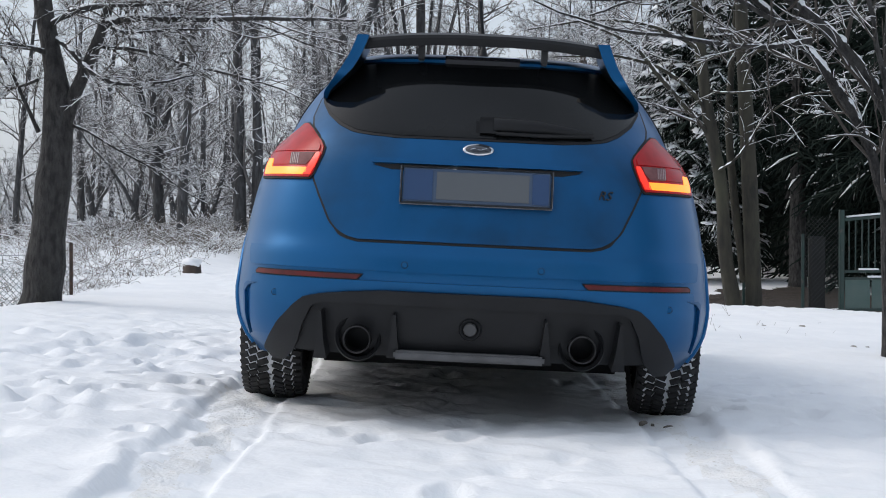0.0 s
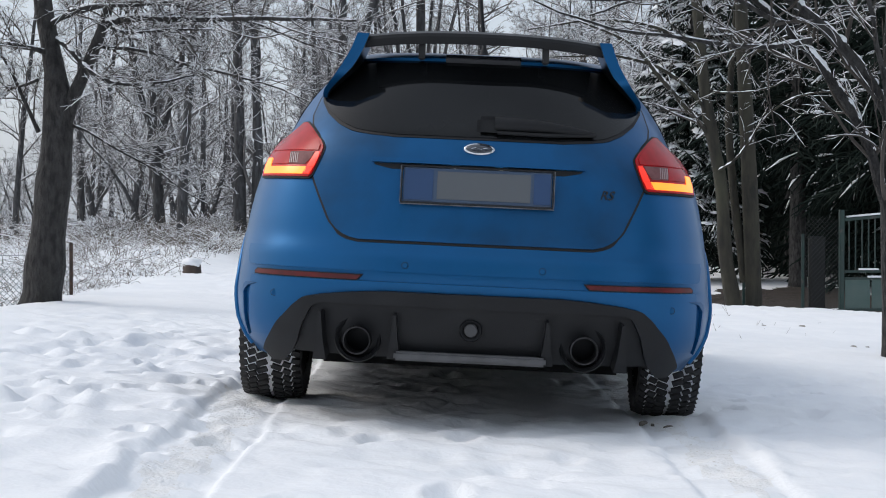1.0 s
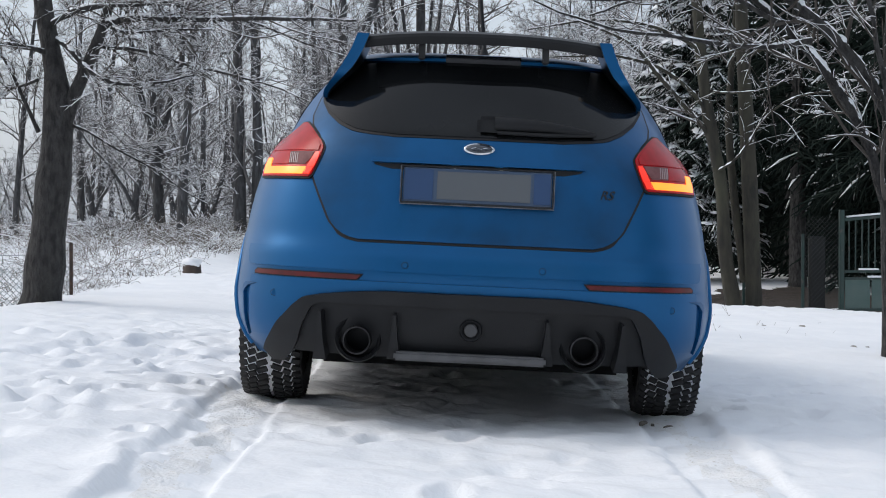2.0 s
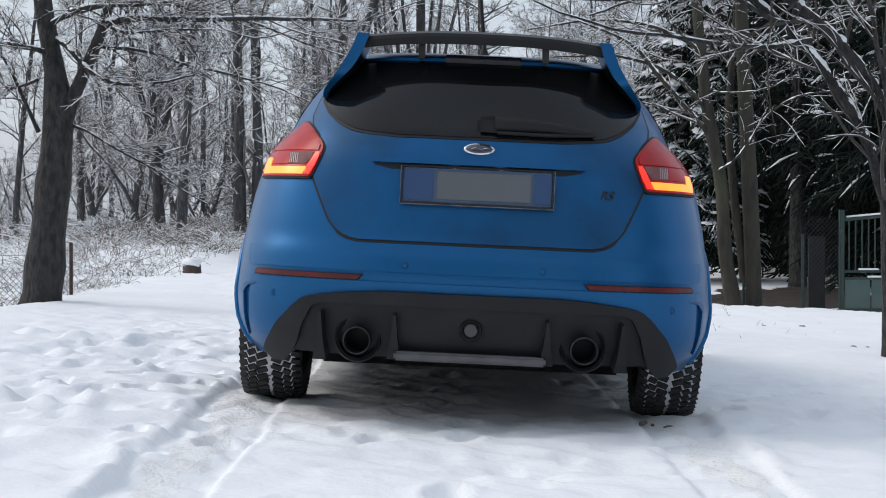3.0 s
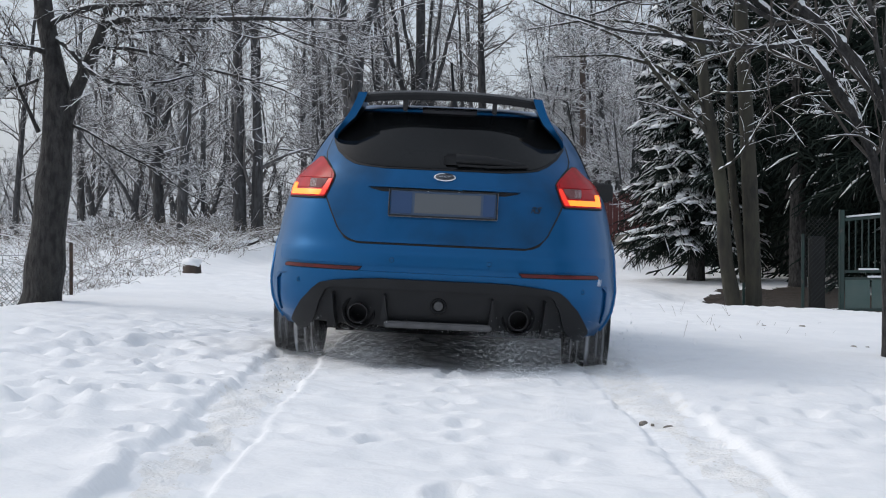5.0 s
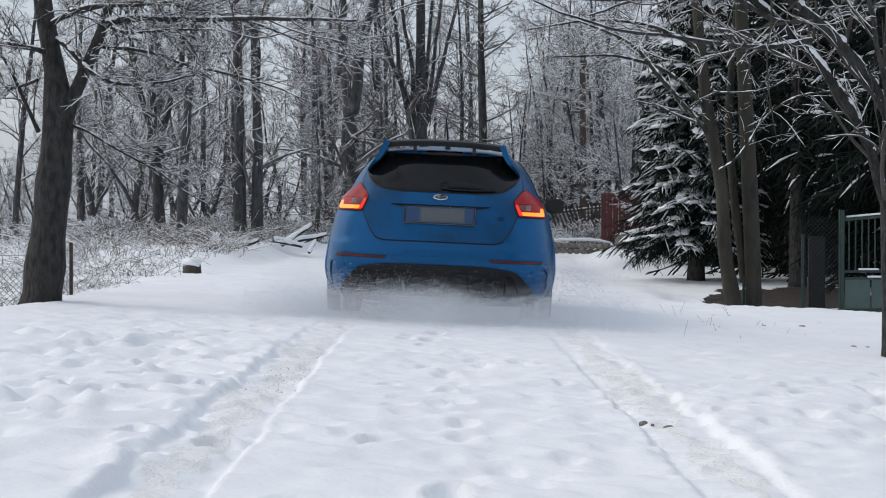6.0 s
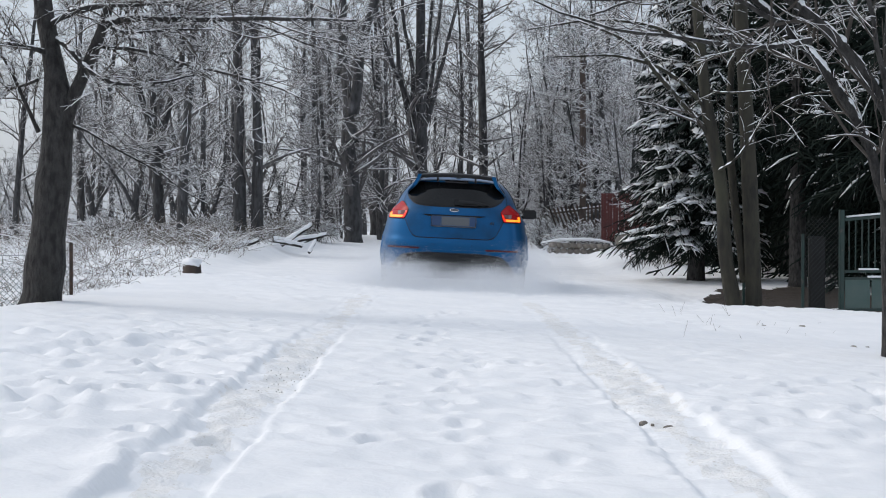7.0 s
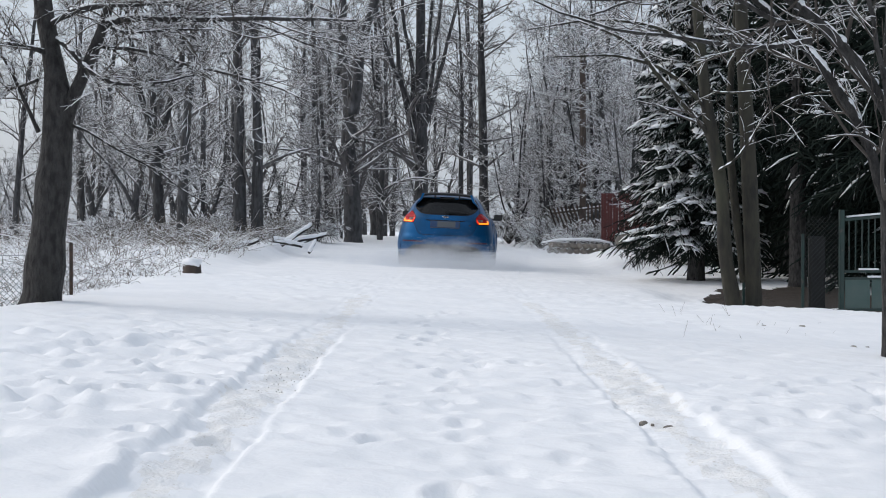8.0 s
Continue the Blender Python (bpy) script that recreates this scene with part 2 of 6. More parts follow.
def build_ground():
    xs = np.concatenate([-np.geomspace(400, 3.6, 46), np.arange(-3.5, -1.0, 0.03), np.arange(-1.0, -0.52, 0.012), np.arange(-0.52, 0.66, 0.026), np.arange(0.66, 1.08, 0.012), np.arange(1.08, 3.5, 0.03), np.arange(3.5, 5.4, 0.05), np.geomspace(5.46, 400, 50)])
    ys = np.concatenate([-np.geomspace(200, 0.5, 16), np.linspace(0.2, 4.1, 14), np.arange(4.2, 12, 0.03), np.arange(12, 24, 0.085),
                         np.arange(24, 28, 0.1), np.arange(28, 62, 0.22), np.geomspace(62, 900, 30)])
    X, Y = np.meshgrid(xs, ys)
    Z = land(X, Y)
    near = step(60, 20, Y) * step(2.6, 4.2, Y)
    Z += near * (0.030 * value_noise(X, Y, 1.3, 1) + 0.009 * value_noise(X, Y, 0.42, 2))
    trodden = step(-0.06, 0.16, value_noise(X, Y, 1.7, 3) + 0.35 * step(0.5, 1.1, -X) * step(3.0, 2.2, -X) * step(14, 9, Y) + 0.2 * step(0.75, 0.2, np.abs(X - 0.1)) * step(14, 9, Y))
    Z += near * trodden * ((0.024 * value_noise(X, Y, 0.15, 4) + 0.020 * value_noise(X, Y, 0.08, 5)) * (1 - 0.2 * step(1.2, 0.7, np.abs(X - 0.07))))
    Z += near * (0.009 * value_noise(X, Y, 0.065, 6) + 0.012 * value_noise(X, Y, 0.11, 7))
    churned = step(0.98, 1.25, -X) * step(2.9, 2.2, -X) * step(12.5, 8.5, Y) + 0.45 * step(0.45, 0.2, np.abs(X - 0.08)) * step(13, 8, Y) + 0.3 * step(1.2, 1.5, X) * step(2.4, 1.9, X) * step(9.5, 7.5, Y)
    patchy = step(-0.18, 0.10, value_noise(X, Y, 0.55, 16))
    Z += near * churned * patchy * (0.05 * value_noise(X, Y, 0.14, 17) + 0.034 * value_noise(X, Y, 0.075, 18) - 0.05 * np.abs(value_noise(X, Y, 0.19, 19)))
    # footprints
    rng = np.random.RandomState(8)
    dents = []
    for lane, sway, y0, y1 in ((-1.35, 0.18, 4.4, 12), (-1.75, 0.2, 4.6, 10.5), (-1.05, 0.2, 5.0, 9), (0.0, 0.2, 4.2, 14), (1.55, 0.25, 5.2, 8.6), (2.1, 0.2, 6.0, 9)):
        y = y0
        while y < y1:
            dents.append((lane + rng.normal(0, sway), y + rng.normal(0, 0.06), rng.uniform(0.035, 0.06), rng.uniform(0.07, 0.13), rng.uniform(0.010, 0.032)))
            y += rng.uniform(0.10, 0.26)
    for dx, dy, a, b, depth in dents:
        i0, i1 = np.searchsorted(xs, [dx - 0.35, dx + 0.35])
        j0, j1 = np.searchsorted(ys, [dy - 0.5, dy + 0.5])
        q = np.sqrt(((X[j0:j1, i0:i1] - dx) / a) ** 2 + ((Y[j0:j1, i0:i1] - dy) / b) ** 2)
        Z[j0:j1, i0:i1] += -depth * step(1.15, 0.75, q) + 0.25 * depth * np.exp(-((q - 1.45) / 0.3) ** 2)
    Z -= 0.018 * step(0.80, 0.62, np.abs(X - 0.065)) * step(16, 8, Y) * step(2, 4, Y)
    # the wheel ruts, cut by the tyres
    bend = 0.035 * value_noise(Y * 0 + 3, Y, 0.8, 11)
    Z += 0.030 * step(40, 20, Y) * step(2, 4, Y)
    for side, deep in ((-0.755, 0.030), (0.86, 0.024)):
        d = np.abs(X - side - bend - 0.030 * value_noise(X, Y, 0.33, 9) - 0.012 * value_noise(X, Y, 0.07, 15))
        on = step(3.0, 4.2, Y) * step(60, 30, Y)
        u = (X - side - bend - 0.030 * value_noise(X, Y, 0.33, 9) - 0.012 * value_noise(X, Y, 0.07, 15)) * (1 if side > 0 else -1)
        Z += on * (-deep * step(0.148, 0.108, u) * step(-0.158, -0.124, u) * (0.12 + 0.88 * step(13, 7, Y)) * np.clip(0.85 + 0.9 * value_noise(X, Y, 0.45, 14), 0.2, 1.2) + 0.008 * step(16, 8, Y) * np.exp(-((u - 0.165) / 0.035) ** 2) * (0.4 + 1.4 * value_noise(X, Y, 0.2, 12)))
        Z += on * step(0.12, 0.1, d) * (0.016 * value_noise(X, Y, 0.06, 13))
    n, m = X.shape
    V = np.stack([X, Y, Z], -1).reshape(-1, 3)
    idx = np.arange(n * m).reshape(n, m)
    F = np.stack([idx[:-1, :-1], idx[:-1, 1:], idx[1:, 1:], idx[1:, :-1]], -1).reshape(-1, 4)
    cx, cy = V[F].mean(1)[:, 0], V[F].mean(1)[:, 1]
    soil = (cx > 2.7 + 0.4 * value_noise(cx, cy, 0.8, 21)) & (cy > 20.2 + 0.8 * value_noise(cx, cy, 0.6, 22)) & (cy < 25.0 + 2.0 * value_noise(cx, cy, 0.9, 23)) & (cx > 2.7 + 0.26 * (cy - 20))
    rut = np.minimum(np.abs(cx + 0.75), np.abs(cx - 0.86)) + 0.10 * value_noise(cx, cy, 0.12, 31) + 0.10 * value_noise(cx, cy, 0.9, 32)
    stained = (rut + 0.004 * np.abs(cy - 8) < 0.085 + 0.05 * value_noise(cx, cy, 0.35, 33)) & (cy > 4.0) & (cy < 17) & ~soil
    return thing("ground", mesh_of("ground", V, F, [SNOW_GROUND, SOIL, SNOW_STAINED], soil.astype(int) + 2 * stained), "trodden snow over a sloping lane and verge", "ground", kind="structure")


SNOW_GROUND = SNOW
SNOW_STAINED = material("grit_stained_snow", (0.88, 0.89, 0.90), 0.8, second=(0.82, 0.815, 0.80), scale=9, mix=(0.35, 0.7), bump=0.45, bump_scale=60, bump_depth=0.02, third=(0.62, 0.59, 0.54), third_scale=70, third_mix=(0.62, 0.72))
build_ground()


def soil_line(x, y):
    return float(land(x, y))


# ---- the car: its origin lies on the ground under the rear axle, and it points along +y ----
def curve(table):
    ks, vs = zip(*table)

    def f(z):
        return np.interp(z, ks, vs)
    fine = np.linspace(ks[0], ks[-1], 200)
    val = f(fine)
    pad = np.pad(val, 6, mode="reflect", reflect_type="odd")
    soft = np.convolve(pad, np.hanning(15)[1:-1] / np.hanning(15)[1:-1].sum(), "valid")
    return lambda z: np.interp(z, fine, soft)


CAR_W = curve([(0.20, 0.80), (0.26, 0.855), (0.34, 0.893), (0.44, 0.900), (0.52, 0.890), (0.62, 0.882), (0.72, 0.868), (0.82, 0.848), (0.90, 0.826), (0.96, 0.792),
               (1.04, 0.735), (1.13, 0.700), (1.2, 0.662), (1.27, 0.612), (1.31, 0.565), (1.345, 0.52), (1.385, 0.45), (1.415, 0.34), (1.432, 0.12)])
CAR_REAR = curve([(0.20, -0.76), (0.30, -0.82), (0.42, -0.86), (0.52, -0.875), (0.60, -0.872), (0.66, -0.845), (0.74, -0.835), (0.86, -0.815), (0.94, -0.795), (1.03, -0.745),
                  (1.10, -0.675), (1.2, -0.575), (1.31, -0.46), (1.342, -0.41), (1.358, -0.24), (1.38, 0.0), (1.41, 0.40), (1.432, 0.78)])
CAR_FRONT = curve([(0.20, 3.42), (0.3, 3.50), (0.5, 3.54), (0.62, 3.52), (0.70, 3.46), (0.76, 3.30), (0.84, 2.98), (0.92, 2.62), (0.98, 2.38), (1.1, 2.10), (1.22, 1.80),
                   (1.32, 1.52), (1.37, 1.30), (1.40, 1.14), (1.42, 0.98), (1.432, 0.86)])
NR, NF = 3.1, 2.7


def mid_rear(z):
    return np.minimum(CAR_REAR(z) + 0.78, 0.82)


def mid_front(z):
    return np.maximum(CAR_FRONT(z) - 0.9, 0.83)


def rear_y(x, z):
    w, yc, yr = CAR_W(z), mid_rear(z), CAR_REAR(z)
    q = np.clip(1 - np.abs(np.asarray(x) / w) ** NR, 0, 1) ** (1 / NR)
    return yc - (yc - yr) * q


def side_x(y, z):
    w, yc, yr, ym, yf = CAR_W(z), mid_rear(z), CAR_REAR(z), mid_front(z), CAR_FRONT(z)
    y = np.asarray(y, float)
    back = np.clip(1 - np.clip((yc - y) / (yc - yr), 0, 1) ** NR, 0, 1) ** (1 / NR)
    fore = np.clip(1 - np.clip((y - ym) / (yf - ym), 0, 1) ** NF, 0, 1) ** (1 / NF)
    return w * np.minimum(back, fore)


def front_y(x, z):
    w, ym, yf = CAR_W(z), mid_front(z), CAR_FRONT(z)
    return ym + (yf - ym) * np.clip(1 - np.abs(np.asarray(x) / w) ** NF, 0, 1) ** (1 / NF)


WHEEL_R, AXLE_F, TRACK = 0.325, 2.648, 0.765


def body_shell():
    zs = np.concatenate([np.arange(0.215, 1.30, 0.018), np.linspace(1.30, 1.4315, 30)])
    th = np.linspace(0, np.pi / 2, 44)
    rows = []
    for z in zs:
        w, yc, yr, ym, yf = CAR_W(z), mid_rear(z), CAR_REAR(z), mid_front(z), CAR_FRONT(z)
        rx, ry = w * np.sin(th) ** (2 / NR), yc - (yc - yr) * np.cos(th) ** (2 / NR)
        sy = np.linspace(yc, ym, 110)[1:-1]
        fx, fy = w * np.cos(th) ** (2 / NF), ym + (yf - ym) * np.sin(th) ** (2 / NF)
        hx = np.concatenate([rx, np.full(len(sy), w), fx])
        hy = np.concatenate([ry, sy, fy])
        rows.append(np.stack([np.concatenate([hx, -hx[-2:0:-1]]), np.concatenate([hy, hy[-2:0:-1]]), np.full(2 * len(hx) - 2, z)], -1))
    V = np.array(rows)
    n, m = V.shape[:2]
    V = V.reshape(-1, 3)
    # wheel openings: pull the rim of the cut onto a circle
    idx = np.arange(n * m).reshape(n, m)
    nxt = np.roll(idx, -1, axis=1)
    F = np.stack([idx[:-1], nxt[:-1], nxt[1:], idx[1:]], -1).reshape(-1, 4)
    keep = np.ones(len(F), bool)
    for yc in (0.0, AXLE_F):
        d = np.hypot(V[:, 1] - yc, V[:, 2] - WHEEL_R)
        inside = (d < 0.372) & (np.abs(V[:, 0]) > 0.5)
        keep &= ~inside[F].all(1)
        rim = np.unique(F[inside[F].any(1) & ~inside[F].all(1)])
        rim = rim[inside[rim]]
        for i in rim:
            s = 0.372 / max(d[i], 1e-6)
            V[i, 1], V[i, 2] = yc + (V[i, 1] - yc) * s, WHEEL_R + (V[i, 2] - WHEEL_R) * s
    c = V[F].mean(1)
    keep &= ~((c[:, 2] < 0.272) & (c[:, 1] < -0.45) & (np.abs(c[:, 0]) < 0.66))
    lid = idx[-1].tolist()
    return V, F[keep].tolist() + [lid]


def patch(rows, nx, lift, depth=0.012, surface="rear", mirror=1):
    """A closed panel over the body: rows of (z, x from, x to), laid lift above the body's skin and depth thick."""
    zs = np.array([r[0] for r in rows], float)
    x0, x1 = np.array([r[1] for r in rows], float), np.array([r[2] for r in rows], float)
    t = np.linspace(0, 1, nx)
    A = x0[:, None] + (x1 - x0)[:, None] * t
    Zs = np.repeat(zs[:, None], nx, 1)
    e = 1e-3
    if surface == "rear":
        f = lambda a, z: np.stack([a, rear_y(a, z), z], -1)
    elif surface == "front":
        f = lambda a, z: np.stack([a, front_y(a, z), z], -1)
    else:
        f = lambda a, z: np.stack([side_x(a, z) * mirror, a, z], -1)
    P = f(A, Zs)
    N = unit(np.cross(f(A + e, Zs) - f(A - e, Zs), f(A, Zs + e) - f(A, Zs - e)))
    if surface == "rear":
        N *= -np.sign(N[..., 1:2] + 1e-9)
    elif surface == "front":
        N *= np.sign(N[..., 1:2] + 1e-9)
    else:
        N *= np.sign(N[..., :1] * mirror + 1e-9)
    top, bot = P + N * lift, P + N * (lift - depth)
    n, m = Zs.shape
    V = np.concatenate([top.reshape(-1, 3), bot.reshape(-1, 3)])
    idx = np.arange(n * m).reshape(n, m)
    face = np.stack([idx[:-1, :-1], idx[:-1, 1:], idx[1:, 1:], idx[1:, :-1]], -1).reshape(-1, 4)
    loop = np.concatenate([idx[0, :], idx[1:, -1], idx[-1, -2::-1], idx[-2:0:-1, 0]])
    nl = np.roll(loop, -1)
    rim = np.stack([loop, loop + n * m, nl + n * m, nl], -1)
    return V, np.concatenate([face, rim])


def resampled(outline, count):
    """Rows at even heights through a table of (z, x from, x to)."""
    o = sorted(outline)
    zs = np.linspace(o[0][0], o[-1][0], count)
    return list(zip(zs, np.interp(zs, [q[0] for q in o], [q[1] for q in o]), np.interp(zs, [q[0] for q in o], [q[2] for q in o])))


def panel(name, outline, count, nx, lift, mat, parent, label="", depth=0.012, surface="rear", mirror=1):
    rows = resampled(outline, count)
    V, F = patch(rows, nx, lift, depth, surface, mirror)
    me = mesh_of(name, V, F, mat)
    bm = bmesh.new()
    bm.from_mesh(me)
    bmesh.ops.recalc_face_normals(bm, faces=bm.faces[:])
    bm.to_mesh(me)
    bm.free()
    me.set_sharp_from_angle(angle=radians(40))
    return part(name, me, parent, label)


def both(outline):
    return [(z, -x, x) for z, x in outline]


def ring_mesh(name, profile, segments, mat, axis="x", sharp=35):
    """A turned body round the x axis: profile of (x, radius)."""
    p = np.array(profile, float)
    a = np.arange(segments) * 2 * np.pi / segments
    V = np.stack([np.repeat(p[:, :1], segments, 1), p[:, 1:] * np.cos(a), p[:, 1:] * np.sin(a)], -1)
    if axis == "y":
        V = V[..., [1, 0, 2]]
    n = len(p)
    idx = np.arange(n * segments).reshape(n, segments)
    nx = np.roll(idx, -1, axis=1)
    F = np.stack([idx[:-1], nx[:-1], nx[1:], idx[1:]], -1).reshape(-1, 4)
    me = mesh_of(name, V.reshape(-1, 3), F, mat)
    bm = bmesh.new()
    bm.from_mesh(me)
    bmesh.ops.recalc_face_normals(bm, faces=bm.faces[:])
    bm.to_mesh(me)
    bm.free()
    me.set_sharp_from_angle(angle=radians(sharp))
    return me


def tyre_mesh():
    R, half = WHEEL_R, 0.1175
    base = [(-half + 0.012, 0.225), (-half, 0.25), (-half, 0.285), (-half + 0.02, R - 0.022), (-half + 0.04, R - 0.013), (0, R - 0.011),
            (half - 0.04, R - 0.013), (half - 0.02, R - 0.022), (half, 0.285), (half, 0.25), (half - 0.012, 0.225)]
    me = ring_mesh("tyre", base, 96, [RUBBER, RUBBER_SNOWY])
    bm = bmesh.new()
    bm.from_mesh(me)
    for f in bm.faces:
        c = f.calc_center_median()
        if abs(c.x) < half - 0.019 and math.hypot(c.y, c.z) > R - 0.03:
            f.material_index = 1
    n = 58
    for i in range(n):
        for side in (-1, 1):
            for x, wide, shift, lower in ((0.028, 0.040, 0.0, 0), (0.066, 0.030, 0.35, 0.002), (0.0985, 0.031, 0.7, 0.012)):
                a = 2 * math.pi * (i + shift + (0.5 if side > 0 else 0)) / n
                m = Matrix.Rotation(a, 4, "X") @ pose(side * x, 0, R - 0.010 - lower, 0, (18 if lower > 0.01 else 0) * side, 22 * side)
                bmesh.ops.create_cube(bm, size=1, matrix=m @ Matrix.Diagonal((wide, 0.021, 0.018, 1)))
    for f in bm.faces:
        if len(f.verts) == 4 and f.calc_area() < 0.0009 and f.material_index == 0 and math.hypot(*f.calc_center_median().yz) > R - 0.012:
            f.smooth = False
    me2 = bpy.data.meshes.new("tyre")
    bm.to_mesh(me2)
    bm.free()
    me2.materials.append(RUBBER), me2.materials.append(RUBBER_SNOWY)
    return me2


def wheel_mesh():
    bm = bmesh.new()
    rim = ring_mesh("rim_tmp", [(-0.10, 0.236), (-0.085, 0.222), (0.07, 0.215), (0.10, 0.224), (0.108, 0.238)], 48, BLACK_GLOSS)
    bm.from_mesh(rim)
    bmesh.ops.create_cone(bm, cap_ends=True, segments=24, radius1=0.07, radius2=0.055, depth=0.05, matrix=pose(0.08, 0, 0, 0, 90, 0))
    bmesh.ops.create_cone(bm, cap_ends=True, segments=32, radius1=0.15, radius2=0.15, depth=0.025, matrix=pose(0.0, 0, 0, 0, 90, 0))
    return bm_mesh("wheel", bm, BLACK_GLOSS, False)


def text_mesh(name, words, size, deep, mat, shear=0.0):
    cu = bpy.data.curves.new(name, "FONT")
    cu.body, cu.size, cu.extrude, cu.shear = words, size, deep, shear
    cu.align_x, cu.align_y, cu.resolution_u = "CENTER", "CENTER", 3
    tmp = new(name, cu)
    me = bpy.data.meshes.new_from_object(tmp.evaluated_get(bpy.context.evaluated_depsgraph_get()))
    bpy.data.objects.remove(tmp)
    me.materials.clear()
    me.materials.append(mat)
    return me


def build_car():
    car = thing("car", None, "bright blue hatchback with roof spoiler and snowy winter tyres", "car")
    V, F = body_shell()
    body_me = mesh_of("body", V, F, PAINT)
    part("body", body_me, car, "metallic blue bodywork with road film")

    # roof lid and floor
    # the wide and front floor boxes are added low to block light beneath
    part("underbody", bm_mesh("underbody", box_bm([(0, 1.85, 0.225, 1.26, 3.1, 0.19), (0, 1.32, 0.20, 1.64, 1.86, 0.13), (0, 3.2, 0.18, 1.5, 0.4, 0.17), (0, -0.22, 0.30, 1.14, 1.0, 0.09), (0, 0.0, 0.31, 1.05, 0.22, 0.16), (0, -0.35, 0.30, 1.0, 0.5, 0.10)], 0.02), BLACK_PLASTIC), car, "black underbody")
    for y in (0.0, AXLE_F):
        for side in (1, -1):
            arc = np.linspace(radians(5), radians(175), 30)
            V = np.array([(side * xx, rr * math.cos(a), rr * math.sin(a)) for xx, rr in ((0.84, 0.368), (0.55, 0.368), (0.55, 0.30)) for a in arc])
            idx = np.arange(90).reshape(3, 30)
            me = mesh_of("wheel_arch_liner", V, np.stack([idx[:-1, :-1], idx[:-1, 1:], idx[1:, 1:], idx[1:, :-1]], -1).reshape(-1, 4), BLACK_PLASTIC)
            part("wheel_arch_liner", me, car, "", pose(0, y, WHEEL_R))
            # flared lip round the opening
            ang = np.linspace(radians(-12), radians(192), 40)
            yy, zz = y + 0.378 * np.cos(ang), WHEEL_R + 0.378 * np.sin(ang)
            xx = np.clip(side_x(yy, np.clip(zz, 0.215, 1.4)), 0.6, 1) * side
            v, f = tubes(np.stack([xx, yy, zz], -1)[None], np.full((1, 40), 0.013), 8)
            part("wheel_arch_lip", mesh_of("wheel_arch_lip", v, f, PAINT), car)

    # tailgate, its gap and the bumper's edge
    gate = [(0.655, 0.412), (0.659, 0.432), (0.666, 0.452), (0.676, 0.471), (0.69, 0.489), (0.705, 0.503), (0.72, 0.514), (0.80, 0.552), (0.874, 0.584), (0.93, 0.572), (0.985, 0.558), (1.02, 0.572), (1.06, 0.605), (1.10, 0.612), (1.17, 0.595), (1.22, 0.57), (1.33, 0.50)]
    panel("tailgate_gap", both([(0.646, 0.412), (0.650, 0.438), (0.658, 0.462), (0.668, 0.482)] + [(z, x + 0.010) for z, x in gate[4:]]), 90, 60, 0.002, GAP, car)
    tailgate = panel("tailgate", both(gate), 80, 90, 0.006, PAINT_DIRTY, car, "dirty blue tailgate")
    panel("rear_window_seal", both([(1.018, 0.30), (1.026, 0.40), (1.034, 0.452), (1.06, 0.505), (1.10, 0.552), (1.15, 0.583), (1.18, 0.588), (1.22, 0.58), (1.33, 0.50)]), 50, 60, 0.0085, GAP, tailgate)
    panel("rear_window", both([(1.026, 0.29), (1.033, 0.385), (1.042, 0.440), (1.066, 0.492), (1.105, 0.541), (1.15, 0.573), (1.18, 0.578), (1.22, 0.57), (1.325, 0.49)]), 50, 60, 0.011, GLASS, tailgate, "dark tinted rear window")
    # the grip recess above the number plate
    panel("plate_recess", [(0.80, -0.272, 0.272), (0.905, -0.285, 0.285), (0.915, -0.36, 0.36), (0.937, -0.372, 0.372)], 24, 40, 0.0075, PAINT_DIRTY, tailgate)
    # black strip that stands in for the shade under the grip ledge
    panel("grip_shadow_gap", [(0.905, -0.30, 0.30), (0.918, -0.362, 0.362), (0.926, -0.366, 0.366)], 6, 40, 0.009, GAP, tailgate)
    panel("grip_ledge", [(0.924, -0.37, 0.37), (0.932, -0.376, 0.376), (0.940, -0.37, 0.37)], 8, 40, 0.020, PAINT_DIRTY, tailgate, depth=0.03)
    for s in (-0.078, 0.078):
        part("plate_lamp", bm_mesh("plate_lamp", box_bm([(s, float(rear_y(s, 0.918)) - 0.013, 0.9175, 0.016, 0.010, 0.008)], 0.002), WHITE_GLOW), tailgate, "lit white plate lamp")
    # number plate
    py = float(rear_y(0, 0.855)) - 0.016
    tilt = -8
    plate_at = pose(0, py, 0.855, tilt, 0, 0)
    plate = part("number_plate", bm_mesh("number_plate", box_bm([(0, 0, 0, 0.518, 0.006, 0.122)], 0.002), PLATE_WHITE), car, "number plate with masked grey face", plate_at)
    part("plate_frame", bm_mesh("plate_frame", box_bm([(0, -0.003, 0.064, 0.532, 0.014, 0.005), (0, -0.003, -0.065, 0.532, 0.014, 0.007), (-0.264, -0.003, 0, 0.005, 0.014, 0.134), (0.264, -0.003, 0, 0.005, 0.014, 0.134)], 0.002), BLACK_GLOSS), plate)
    for bx, bw in ((-0.205, 0.10), (0.225, 0.058)):
        part("plate_band", bm_mesh("plate_band", box_bm([(bx, -0.0045, 0, bw, 0.003, 0.108)]), PLATE_BLUE), plate)
    part("plate_bar", bm_mesh("plate_bar", box_bm([(0.022, -0.0045, 0.0, 0.325, 0.003, 0.098)]), PLATE_BAR), plate)
    part("frame_rim", bm_mesh("frame_rim", box_bm([(0, -0.0125, -0.0705, 0.536, 0.003, 0.003), (-0.268, -0.0125, 0, 0.0025, 0.003, 0.13), (0.268, -0.0125, 0, 0.0025, 0.003, 0.13)]), METAL), plate)
    # oval badge, drawn as a plain shape
    by = float(rear_y(0, 0.988))
    lean = -24
